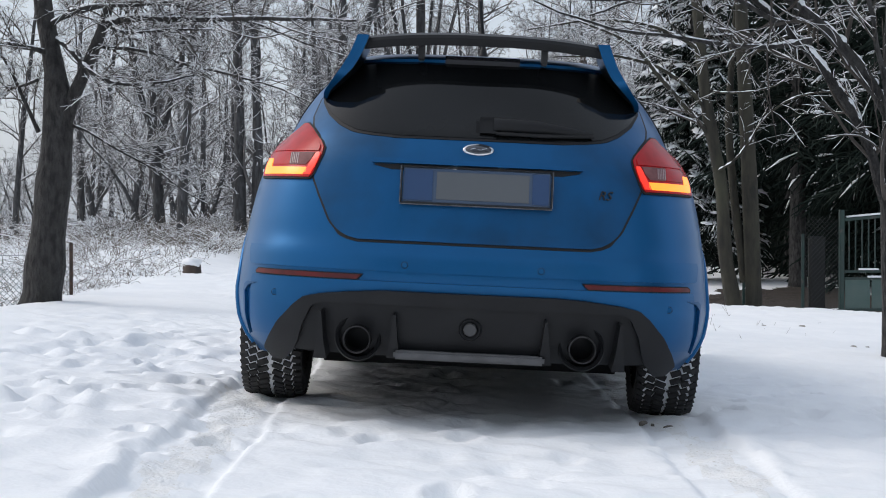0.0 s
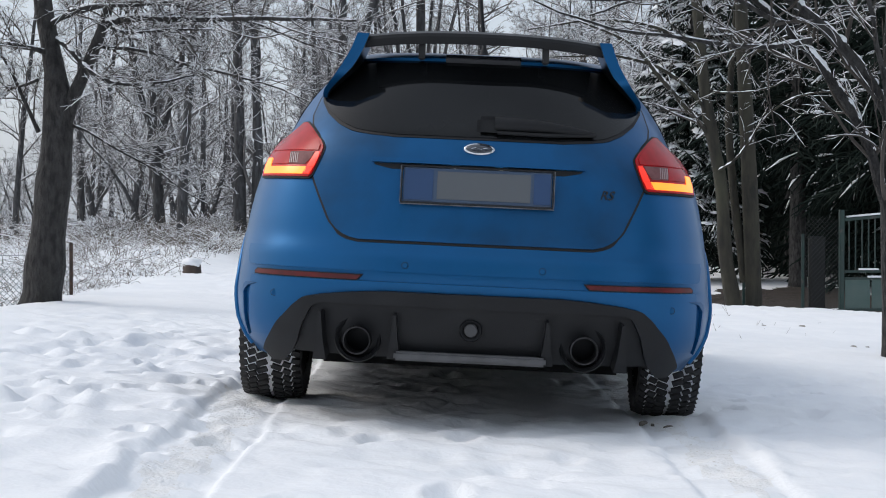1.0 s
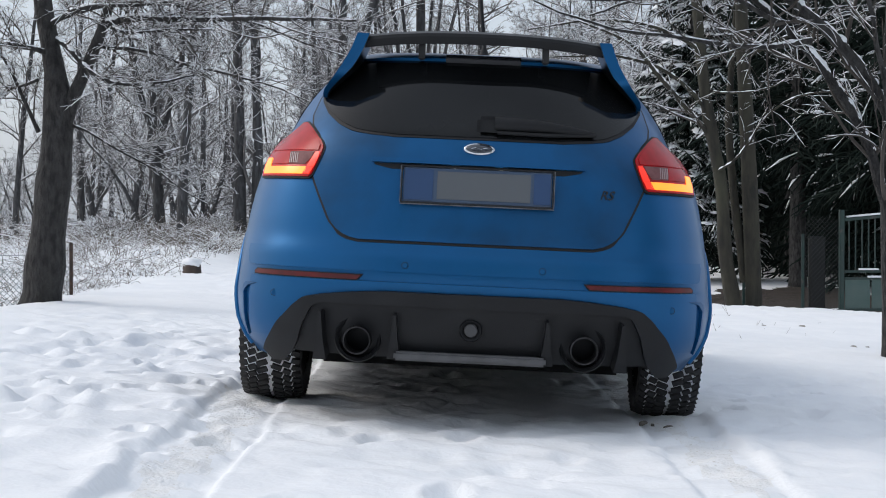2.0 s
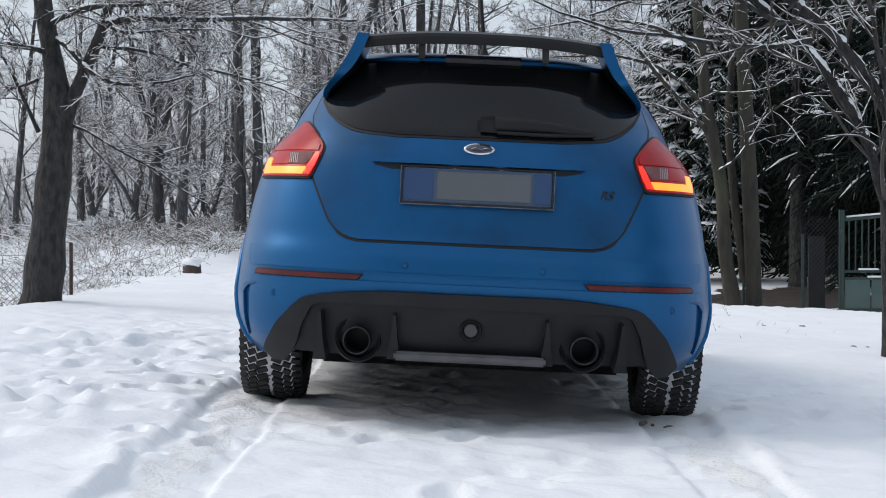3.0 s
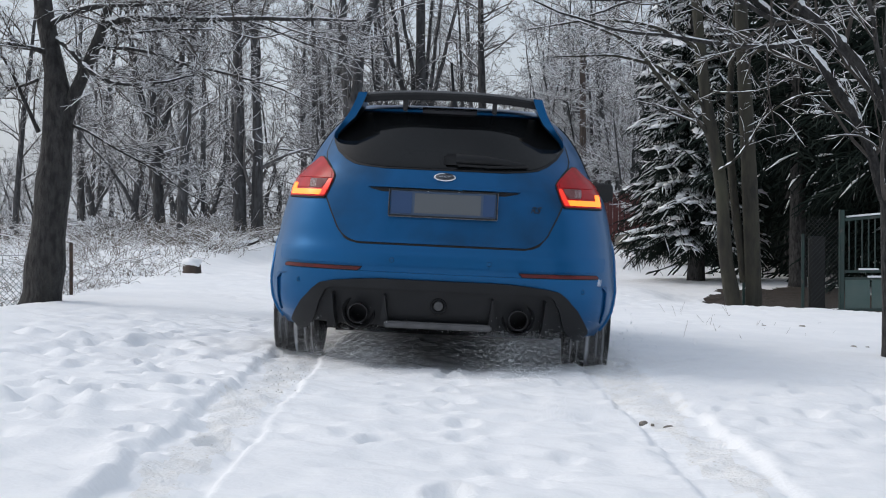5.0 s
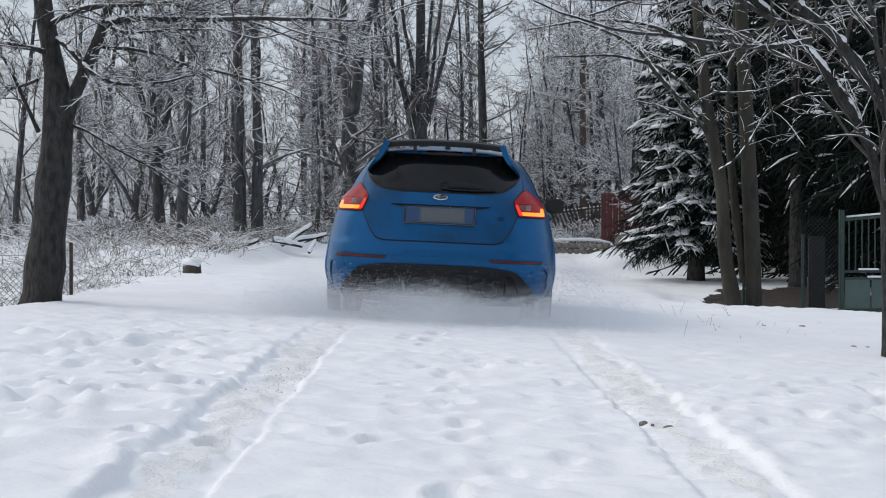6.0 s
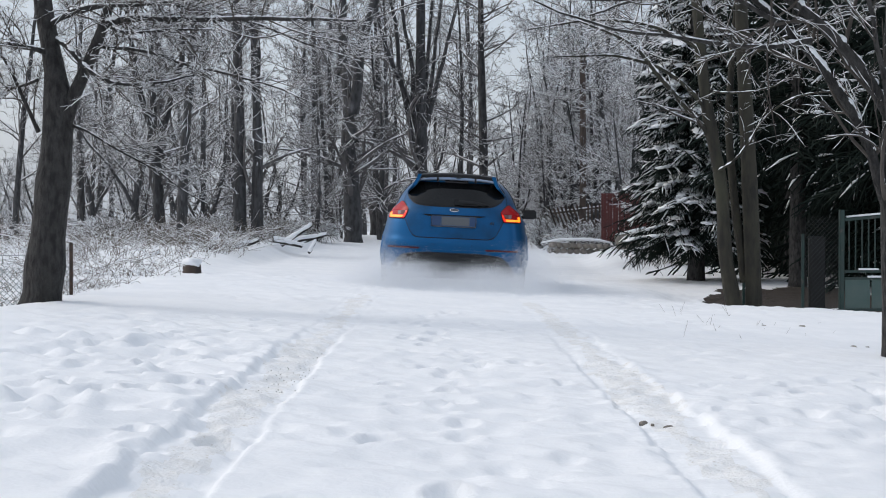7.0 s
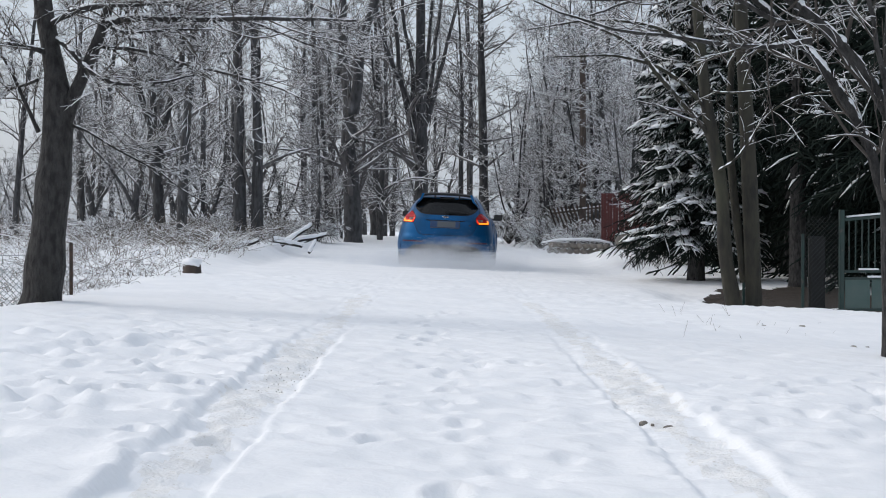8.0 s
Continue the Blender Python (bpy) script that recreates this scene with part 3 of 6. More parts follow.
    badge = part("badge", bm_mesh("badge", oval_bm(0.056, 0.0235, 0.014), CHROME, True), tailgate, "oval chrome-rimmed badge", pose(0, by - 0.008, 0.988, lean, 0, 0))
    part("badge_field", bm_mesh("badge_field", oval_bm(0.0495, 0.0185, 0.017), BADGE_BLUE, True), badge)
    part("badge_script", bm_mesh("badge_script", box_bm([(-0.020, -0.0088, 0.001, 0.020, 0.002, 0.0035, 0, -20), (-0.002, -0.0088, -0.001, 0.026, 0.002, 0.003, 0, 14), (0.020, -0.0088, 0.001, 0.020, 0.002, 0.0035, 0, -16)], 0.001), CHROME), badge)
    # model letters on the tailgate
    letters = part("model_badge", text_mesh("model_badge", "RS", 0.046, 0.004, BLACK_GLOSS, 0.35), tailgate, "black model letters", pose(0.452, float(rear_y(0.452, 0.845)) - 0.008, 0.845, 82, 0, 8))

    # rear lamps
    for s, name in ((-1, "rear_lamp"), (1, "rear_lamp")):
        m = lambda rows: [(z, min(s * a, s * b), max(s * a, s * b)) for z, a, b in rows]
        lamp = panel(name, m([(0.866, 0.60, 0.785), (0.876, 0.587, 0.786), (0.91, 0.572, 0.782), (0.95, 0.556, 0.770), (0.975, 0.551, 0.757), (0.995, 0.562, 0.738), (1.02, 0.584, 0.700), (1.045, 0.605, 0.668), (1.066, 0.628, 0.644)]),
                     44, 26, 0.013, RED_LENS, car, "lit wrap-around red rear lamp", depth=0.03)
        panel("lamp_surround", m([(0.860, 0.598, 0.790), (0.874, 0.581, 0.792), (0.91, 0.566, 0.788), (0.95, 0.550, 0.776), (0.975, 0.545, 0.763), (0.998, 0.556, 0.744), (1.02, 0.577, 0.707), (1.045, 0.598, 0.675), (1.072, 0.624, 0.65)]),
              40, 22, 0.009, GAP, lamp, depth=0.02)
        panel("light_bar", m([(0.874, 0.620, 0.775), (0.880, 0.610, 0.776), (0.899, 0.606, 0.775)]), 8, 18, 0.0155, AMBER_GLOW, lamp, "glowing amber-red light bar", depth=0.006)
        panel("light_bar_end", m([(0.8995, 0.748, 0.775), (0.93, 0.746, 0.768)]), 8, 8, 0.0155, AMBER_GLOW, lamp, depth=0.006)
        panel("red_light_guide", m([(0.8995, 0.578, 0.604), (0.935, 0.564, 0.586), (0.952, 0.560, 0.575)]), 10, 8, 0.0155, RED_GLOW, lamp, depth=0.006)
        panel("red_light_edge", m([(0.874, 0.593, 0.619), (0.899, 0.580, 0.6055)]), 6, 6, 0.0155, RED_GLOW, lamp, depth=0.006)
        panel("reversing_lens", m([(0.908, 0.612, 0.672), (0.93, 0.592, 0.672), (0.952, 0.582, 0.672)]), 14, 12, 0.0155, CLEAR_LENS, lamp, "clear reversing lens", depth=0.006)
        panel("inner_lens", m([(0.908, 0.674, 0.744), (0.932, 0.674, 0.742), (0.947, 0.674, 0.715)]), 10, 12, 0.0152, RED_LENS, lamp, depth=0.006)
        panel("upper_lens", m([(0.957, 0.566, 0.752), (0.975, 0.562, 0.744), (0.995, 0.572, 0.725), (1.02, 0.592, 0.69), (1.05, 0.617, 0.655)]), 20, 16, 0.0165, RED_LENS, lamp, depth=0.008)
        for i in range(5):
            x = 0.640 + 0.007 * i
            panel("lens_rib", m([(0.912, x, x + 0.0025), (0.948, x, x + 0.0025)]), 4, 2, 0.0175, LENS_RIB, lamp, depth=0.004)

    # bumper: shoulder step, reflectors, sensors
    panel("bumper_step", both([(0.548, 0.80), (0.556, 0.808), (0.600, 0.812), (0.618, 0.808)]), 10, 100, 0.010, PAINT, car, depth=0.02)
    panel("bumper_lower", both([(0.300, 0.80), (0.36, 0.806), (0.50, 0.80), (0.512, 0.795)]), 20, 100, 0.007, PAINT, car, depth=0.015)
    for s in (-1, 1):
        m = lambda rows: [(z, min(s * a, s * b), max(s * a, s * b)) for z, a, b in rows]
        panel("reflector_frame", m([(0.514, 0.402, 0.775), (0.525, 0.390, 0.778), (0.535, 0.384, 0.765)]), 6, 40, 0.013, GAP, car, depth=0.02)
        panel("reflector", m([(0.517, 0.405, 0.770), (0.525, 0.394, 0.773), (0.532, 0.388, 0.760)]), 6, 40, 0.016, REFLECTOR, car, "narrow red bumper reflector", depth=0.02)
        panel("corner_crease", m([(0.29, 0.808, 0.815), (0.37, 0.822, 0.828), (0.45, 0.824, 0.830), (0.478, 0.800, 0.826), (0.482, 0.770, 0.815)]), 18, 4, 0.012, PAINT_DIRTY, car, depth=0.012)
        for x, z in ((0.238, 0.572), (0.705, 0.452)):
            sensor = part("parking_sensor", ring_mesh("parking_sensor", [(-0.005, 0.0005), (-0.005, 0.0085), (-0.003, 0.0105), (0.01, 0.0105)], 20, PAINT, "y"), car, "", pose(s * x, float(rear_y(s * x, z)) - 0.008, z))
            part("sensor_gap", ring_mesh("sensor_gap", [(-0.003, 0.011), (-0.003, 0.0125), (0.01, 0.0125)], 20, GAP, "y"), sensor)

    # diffuser with fins, tail pipes and a fog lamp
    dif = panel("diffuser", both([(0.255, 0.60), (0.258, 0.700), (0.265, 0.728), (0.30, 0.706), (0.36, 0.668), (0.42, 0.615), (0.452, 0.555), (0.468, 0.46), (0.474, 0.30)]), 40, 90, 0.014, BLACK_PLASTIC, car, "black plastic diffuser", depth=0.03)
    panel("diffuser_lip", both([(0.436, 0.60), (0.448, 0.585), (0.462, 0.52), (0.476, 0.40), (0.482, 0.30)]), 12, 90, 0.030, BLACK_PLASTIC, dif, depth=0.035)
    for s in (-1, 1):
        m = lambda rows: [(z, min(s * a, s * b), max(s * a, s * b)) for z, a, b in rows]
        panel("diffuser_side", m([(0.225, 0.655, 0.70), (0.262, 0.62, 0.734), (0.30, 0.602, 0.714), (0.36, 0.585, 0.676), (0.42, 0.555, 0.622), (0.445, 0.50, 0.588)]), 20, 14, 0.030, BLACK_PLASTIC, dif, depth=0.03)
        for x, z0, z1 in ((0.262, 0.268, 0.41), (0.515, 0.255, 0.41)):
            panel("diffuser_fin", m([(z0, x - 0.022, x + 0.024), (z0 + 0.06, x - 0.012, x + 0.014), (z1, x - 0.004, x + 0.004)]), 10, 6, 0.05, BLACK_PLASTIC, dif, depth=0.06)
        ey = -0.875
        housing = part("pipe_housing", ring_mesh("pipe_housing", [(0.0, 0.076), (-0.012, 0.083), (-0.022, 0.078), (-0.012, 0.068), (0.06, 0.064), (0.10, 0.02), (0.10, 0.001)], 36, BLACK_PLASTIC, "y"), dif, "", pose(s * 0.393, -0.812, 0.308))
        pipe = part("tail_pipe", ring_mesh("tail_pipe", [(0.25, 0.046), (-0.010, 0.0495), (-0.016, 0.048), (-0.016, 0.0435), (0.02, 0.042)], 40, PIPE_STEEL, "y"), car, "sooty round steel tail pipe", pose(s * 0.393, ey - 0.005, 0.306))
        part("pipe_bore", ring_mesh("pipe_bore", [(0.02, 0.042), (0.22, 0.038), (0.22, 0.001)], 32, SOOT, "y"), pipe)
    part("tow_cover", ring_mesh("tow_cover", [(-0.012, 0.0005), (-0.012, 0.020), (-0.008, 0.0235), (0.02, 0.0235)], 28, material("tow_cover_plastic", (0.06, 0.06, 0.062), 0.5), "y"), dif, "round grey cover", pose(0, -0.863, 0.356))
    part("tow_recess", ring_mesh("tow_recess", [(-0.006, 0.026), (-0.014, 0.036), (-0.004, 0.040), (0.02, 0.041)], 28, BLACK_PLASTIC, "y"), dif, "", pose(0, -0.858, 0.356))
    part("skid_plate", bm_mesh("skid_plate", box_bm([(0, -0.835, 0.257, 0.530, 0.07, 0.032)], 0.008), material("grey_skid_plastic", (0.10, 0.10, 0.105), 0.5, second=(0.07, 0.07, 0.072), scale=14)), dif, "grey skid plate")
    part("silencer", bm_mesh("silencer", box_bm([(0, -0.50, 0.29, 0.9, 0.26, 0.12)], 0.04), BLACK_PLASTIC), car)

    # spoiler: blade, end plates, posts, lower lip
    spoiler = part("spoiler", spoiler_blade(), car, "black-edged roof spoiler")
    for s in (-1, 1):
        part("end_plate", end_plate(s), spoiler, "blue spoiler end plate")
        part("spoiler_post", bm_mesh("spoiler_post", box_bm([(s * 0.228, -0.44, 1.368, 0.024, 0.10, 0.085)], 0.004), BLACK_GLOSS), spoiler)
    panel("spoiler_base", both([(1.314, 0.505), (1.322, 0.50), (1.330, 0.49), (1.340, 0.47)]), 10, 50, 0.022, PAINT, spoiler, depth=0.05)
    panel("high_brake_lamp", [(1.310, -0.138, 0.138), (1.325, -0.138, 0.138)], 4, 20, 0.028, material("unlit_brake_lens", (0.055, 0.055, 0.06), 0.25, coat=0.3), spoiler, "unlit high brake lamp", depth=0.02)
    # wiper
    wy = lambda x, z: float(rear_y(x, z)) - 0.03
    wiper = part("rear_wiper", bm_mesh("rear_wiper", box_bm([(0.03, wy(0.03, 1.072), 1.074, 0.085, 0.035, 0.072)], 0.014), BLACK_PLASTIC), car, "black rear wiper parked flat")
    v, f = tubes(np.array([[(0.05, wy(0.05, 1.075), 1.082), (0.20, wy(0.2, 1.072), 1.080), (0.32, wy(0.32, 1.066), 1.070), (0.405, wy(0.405, 1.06), 1.062)]]), np.array([[0.030, 0.026, 0.018, 0.009]]), 8)
    part("wiper_arm", mesh_of("wiper_arm", v, f, BLACK_PLASTIC), wiper)
    v, f = tubes(np.array([[(0.06, wy(0.06, 1.05), 1.052), (0.24, wy(0.24, 1.05), 1.050), (0.41, wy(0.41, 1.053), 1.058)]]), np.array([[0.007, 0.008, 0.007]]), 6)
    part("wiper_blade", mesh_of("wiper_blade", v, f, GAP), wiper)
    # aerial
    aerial = part("aerial", ring_mesh("aerial", [(0, 0.001), (0, 0.028), (0.012, 0.024), (0.05, 0.010), (0.062, 0.0075)], 18, BLACK_PLASTIC), car, "black roof aerial", pose(0, 0.10, 1.386, 0, -90, 0))
    v, f = tubes(np.array([[(0.06, 0, 0), (0.14, 0, 0.010), (0.245, 0, 0.022)]]), np.array([[0.0085, 0.0075, 0.0065]]), 8)
    part("aerial_rod", mesh_of("aerial_rod", v, f, BLACK_PLASTIC), aerial)

    # sides: windows, doors, handles, sills, mirrors
    for s in (-1, 1):
        for name, rows in (("rear_quarter_window", [(0.985, -0.02, 0.28), (1.05, -0.14, 0.28), (1.14, -0.10, 0.28), (1.30, 0.05, 0.28)]),
                           ("rear_door_window", [(0.975, 0.31, 1.10), (1.32, 0.31, 1.10)]),
                           ("front_door_window", [(0.965, 1.16, 2.16), (1.10, 1.16, 1.95), (1.24, 1.16, 1.66), (1.335, 1.16, 1.40)])):
            panel(name, rows, 24, 24, 0.006, GLASS, car, "tinted side window", surface="side", mirror=s)
        for name, a, b in (("rear_door_seam", 0.20, 0.206), ("middle_door_seam", 1.125, 1.131), ("front_door_seam", 2.20, 2.206)):
            panel(name, [(0.30 if a > 0.3 else 0.72, a, b), (0.94, a, b)], 24, 2, 0.003, GAP, car, depth=0.006, surface="side", mirror=s)
        for y in (0.34, 1.28):
            part("door_handle", bm_mesh("door_handle", box_bm([(s * (float(side_x(y, 0.86)) + 0.012), y, 0.86, 0.03, 0.20, 0.03)], 0.01), PAINT), car)
        part("sill", bm_mesh("sill", box_bm([(s * 0.845, 1.32, 0.235, 0.07, 1.86, 0.09)], 0.02), BLACK_PLASTIC), car)
        mirror = part("door_mirror", mirror_shell(s), car, "blue door mirror with black back")
        part("mirror_glass", bm_mesh("mirror_glass", box_bm([(s * 0.915, 1.843, 0.985, 0.165, 0.008, 0.105)], 0.003), BLACK_GLOSS), mirror)
        part("mirror_foot", bm_mesh("mirror_foot", box_bm([(s * 0.80, 1.90, 0.945, 0.14, 0.07, 0.04)], 0.012), BLACK_PLASTIC), mirror)
        panel("headlamp", [(0.62, s * 0.45, s * 0.70), (0.70, s * 0.40, s * 0.72)] if s > 0 else [(0.62, -0.70, -0.45), (0.70, -0.72, -0.40)], 8, 16, 0.008, CLEAR_LENS, car, "clear headlamp", surface="front")
    panel("windscreen", both([(0.985, 0.66), (1.10, 0.60), (1.25, 0.52), (1.345, 0.44)]), 30, 40, 0.008, GLASS, car, "dark windscreen", surface="front")
    panel("front_grille", both([(0.26, 0.42), (0.40, 0.50), (0.56, 0.56)]), 12, 30, 0.008, BLACK_PLASTIC, car, "black front grille", surface="front")

    # wheels
    tyre, wheel = tyre_mesh(), wheel_mesh()
    spoke = bm_mesh("spoke", box_bm([(0.075, 0, 0.135, 0.022, 0.026, 0.18, 0, 6)], 0.004), BLACK_GLOSS)
    wheels = []
    for y in (0.0, AXLE_F):
        for s in (-1, 1):
            w = part("wheel", wheel, car, "black alloy wheel with snow-packed winter tyre")
            t = part("tyre", tyre, w, "winter tyre packed with snow")
            for i in range(10):
                part("spoke", spoke, w, "", Matrix.Rotation(2 * math.pi * i / 10, 4, "X"))
            wheels.append((w, s * TRACK, y, s))
    return car, wheels


def oval_bm(a, b, deep):
    bm = bmesh.new()
    n = 40
    rings = []
    for k, (grow, y) in enumerate(((1.0, deep * 0.5), (1.0, -deep * 0.2), (0.93, -deep * 0.5), (0.05, -deep * 0.55))):
        rings.append([bm.verts.new((a * grow * math.cos(2 * math.pi * i / n), y, b * grow * math.sin(2 * math.pi * i / n))) for i in range(n)])
    for r0, r1 in zip(rings, rings[1:]):
        for i in range(n):
            bm.faces.new((r0[i], r0[(i + 1) % n], r1[(i + 1) % n], r1[i]))
    bm.faces.new(rings[-1])
    return bm


def spoiler_blade():
    xs = np.linspace(-0.462, 0.462, 41)
    sect = [(-0.535, 0.0), (-0.53, 0.012), (-0.46, 0.028), (-0.36, 0.024), (-0.30, 0.004), (-0.36, -0.008), (-0.46, -0.020), (-0.525, -0.027)]
    V, k = [], len(sect)
    for x in xs:
        arch = 1.409 - 0.026 * (x / 0.46) ** 2 * abs(x / 0.46) ** 0.6
        sweep = 0.05 * (x / 0.46) ** 2
        V += [(x, y + sweep, arch + z) for y, z in sect]
    idx = np.arange(len(xs) * k).reshape(-1, k)
    nx = np.roll(idx, -1, axis=1)
    F = np.stack([idx[:-1], nx[:-1], nx[1:], idx[1:]], -1).reshape(-1, 4)
    me = mesh_of("spoiler", V, F, BLACK_PLASTIC)
    bm = bmesh.new()
    bm.from_mesh(me)
    bmesh.ops.recalc_face_normals(bm, faces=bm.faces[:])
    bm.to_mesh(me)
    bm.free()
    me.set_sharp_from_angle(angle=radians(40))
    return me


def end_plate(s):
    """A swept blade from the pillar up to the tip of the spoiler."""
    rows = []
    for t in np.linspace(-0.10, 1, 18):
        z = 1.195 + 0.215 * t
        low = max(0.0, -t) / 0.10
        x = 0.588 - 0.122 * t - 0.016 * math.sin(math.pi * max(t, 0)) - 0.012 * low
        y0 = -0.535 + 0.02 * t + 0.10 * (1 - min(1, (t + 0.10) / 0.45)) ** 1.5
        deep = 0.20 + 0.05 * t
        thick = 0.014 + 0.030 * min(1, max(0, t + 0.1) / 0.5)
        rows.append([(s * (x - thick), y0 + 0.006, z), (s * x, y0, z), (s * (x + 0.008), y0 + deep * 0.5, z), (s * x, y0 + deep, z), (s * (x - thick), y0 + deep, z)])
    V = np.array(rows)
    n, k = V.shape[:2]
    idx = np.arange(n * k).reshape(n, k)
    nx = np.roll(idx, -1, axis=1)
    F = np.stack([idx[:-1], nx[:-1], nx[1:], idx[1:]], -1).reshape(-1, 4).tolist() + [idx[0].tolist(), idx[-1].tolist()]
    inner = [1 if i % k == 4 and i < (n - 1) * k else 0 for i in range(len(F))]
    me = mesh_of("end_plate", V.reshape(-1, 3), F, [PAINT, BLACK_GLOSS], inner)
    bm = bmesh.new()
    bm.from_mesh(me)
    bmesh.ops.recalc_face_normals(bm, faces=bm.faces[:])
    bm.to_mesh(me)
    bm.free()
    me.set_sharp_from_angle(angle=radians(35))
    return me


def mirror_shell(s):
    bm = bmesh.new()
    bmesh.ops.create_cube(bm, size=1, matrix=pose(s * 0.915, 1.89, 0.985) @ Matrix.Diagonal((0.19, 0.085, 0.135, 1)))
    for v in bm.verts:
        if v.co.y > 1.9:
            v.co.x += (s * 0.90 - v.co.x) * 0.25
            v.co.z += (0.985 - v.co.z) * 0.25
    bmesh.ops.bevel(bm, geom=bm.edges[:], offset=0.025, segments=3, affect="EDGES", clamp_overlap=True)
    return bm_mesh("door_mirror", bm, BLACK_GLOSS, True)


car, wheels = build_car()


# ---- trees ----
def sprout(rng, P, R, count, t0, t1, spread, ratio, thin, k, wander, lift, least=0.004, length=None):
    """A generation of branches on the polylines P (N, m, 3) with radii R: count on each, between t0 and t1 of its length."""
    N, m = P.shape[:2]
    t = rng.uniform(t0, t1, (N, count)) * (m - 1)
    i = np.minimum(t.astype(int), m - 2)
    f = (t - i)[..., None]
    n = np.arange(N)[:, None]
    base = P[n, i] * (1 - f) + P[n, i + 1] * f
    rad = R[n, i] * (1 - f[..., 0]) + R[n, i + 1] * f[..., 0]
    tang = unit(P[n, i + 1] - P[n, i])
    rnd = unit(rng.normal(size=tang.shape))
    perp = unit(rnd - (rnd * tang).sum(-1, keepdims=True) * tang)
    a = np.radians(rng.uniform(spread[0], spread[1], (N, count, 1)))
    way = unit(tang * np.cos(a) + perp * np.sin(a) + np.array([0, 0, lift]))
    full = np.linalg.norm(np.diff(P, axis=1), axis=2).sum(1)[:, None] if length is None else length
    long = full * ratio * rng.uniform(0.6, 1.25, (N, count)) * (1 - 0.45 * (t / (m - 1)))
    base, way, long, rad = base.reshape(-1, 3), way.reshape(-1, 3), long.reshape(-1), rad.reshape(-1)
    M = len(base)
    pts = np.zeros((M, k, 3))
    pts[:, 0] = base
    d = way
    # each branch bends steadily to one side, with small kinks at its nodes
    bend = rng.normal(0, 1, (M, 3)) * wander * 2.6 / (k - 1)
    for j in range(1, k):
        d = unit(d + bend + rng.normal(0, wander * 0.55, (M, 3)) + np.array([0, 0, lift * 1.2 / (k - 1)]))
        pts[:, j] = pts[:, j - 1] + d * (long / (k - 1))[:, None]
    r0 = np.maximum(rad * thin, least)
    radii = r0[:, None] * np.linspace(1, 0.35, k)[None]
    return pts, np.maximum(radii, least * 0.6)


def snow_on(P, R, rng, cover=0.85, fat=0.9, least=0.006):
    """A ridge of snow along the upper side of each branch that is not too steep."""
    run = P[:, -1] - P[:, 0]
    flat = np.abs(run[:, 2]) / np.maximum(np.linalg.norm(run, axis=1), 1e-6)
    pick = (flat < 0.88) & (rng.rand(len(P)) < cover)
    Q, S = P[pick].copy(), R[pick]
    size = np.maximum(S * fat, least) * rng.uniform(0.45, 1.3, S.shape)
    size[:, 0] *= 0.4
    size[:, -1] *= 0.25
    Q[:, :, 2] += S * 0.7 + size * 0.35
    return Q, size


def tree_parts(name, stems, seed, limbs, boughs, twigs, tips, least=0.005, snow=0.85, bark=None, twig=None, limb_span=(0.25, 0.97), limb_ratio=0.42, limb_angle=(35, 75), fat=0.9, snow_least=0.007, lift=0.16):
    """Meshes of trunk, crown and lodged snow; stems: polylines with radii; the other numbers are branches per branch."""
    rng = np.random.RandomState(seed)
    trunk = [tubes(P[None], (R * (1 + 0.05 * rng.normal(0, 1, len(R))))[None], 12 if R[0] > 0.05 else 8) for P, R in stems]
    crown, white = [], []
    gens = []
    for P, R in stems:
        P, R = P[None], R[None]
        white.append(snow_on(P, R, rng, 1.0, 0.7))
        a, ra = sprout(rng, P, R, limbs, *limb_span, limb_angle, limb_ratio, 0.36, 8, 0.16, lift, least * 1.8)
        b, rb = sprout(rng, a, ra, boughs, 0.12, 1.0, (25, 65), 0.5, 0.5, 6, 0.18, lift * 0.5, least * 1.2)
        c, rc = sprout(rng, b, rb, twigs, 0.1, 1.0, (20, 65), 0.5, 0.55, 4, 0.2, lift * 0.3, least * 0.8)
        gens += [(a, ra, 5), (b, rb, 4), (c, rc, 3)]
        if tips:
            d, rd = sprout(rng, c, rc, tips, 0.1, 1.0, (20, 65), 0.62, 0.6, 3, 0.2, 0.0, least * 0.6)
            gens.append((d, rd, 3))
    for P, R, s in gens:
        crown.append(tubes(P, R, s))
        Q, S = snow_on(P, R, rng, snow * (0.45 if P.shape[1] == 3 else 0.9), fat, snow_least * (0.8 if P.shape[1] < 5 else 1.0))
        if len(Q):
            white.append((Q, S))
    wp = [tubes(Q, S, 4 if S.max() > 0.02 else 3) for Q, S in white if len(Q)]
    return (mesh_of("trunk", *joined(trunk), bark or BARK), mesh_of("crown", *joined(crown), twig or TWIG), mesh_of("lodged_snow", *joined(wp), SNOW_FALLEN))


def make_tree(name, meshes, label, at, group=""):
    tree = thing(name, None, label, "tree", group, at=at)
    part("trunk", meshes[0], tree)
    part("crown", meshes[1], tree)
    tagged(part("lodged_snow", meshes[2], tree, "snow lodged on the branches"), kind="stuff")
    return tree


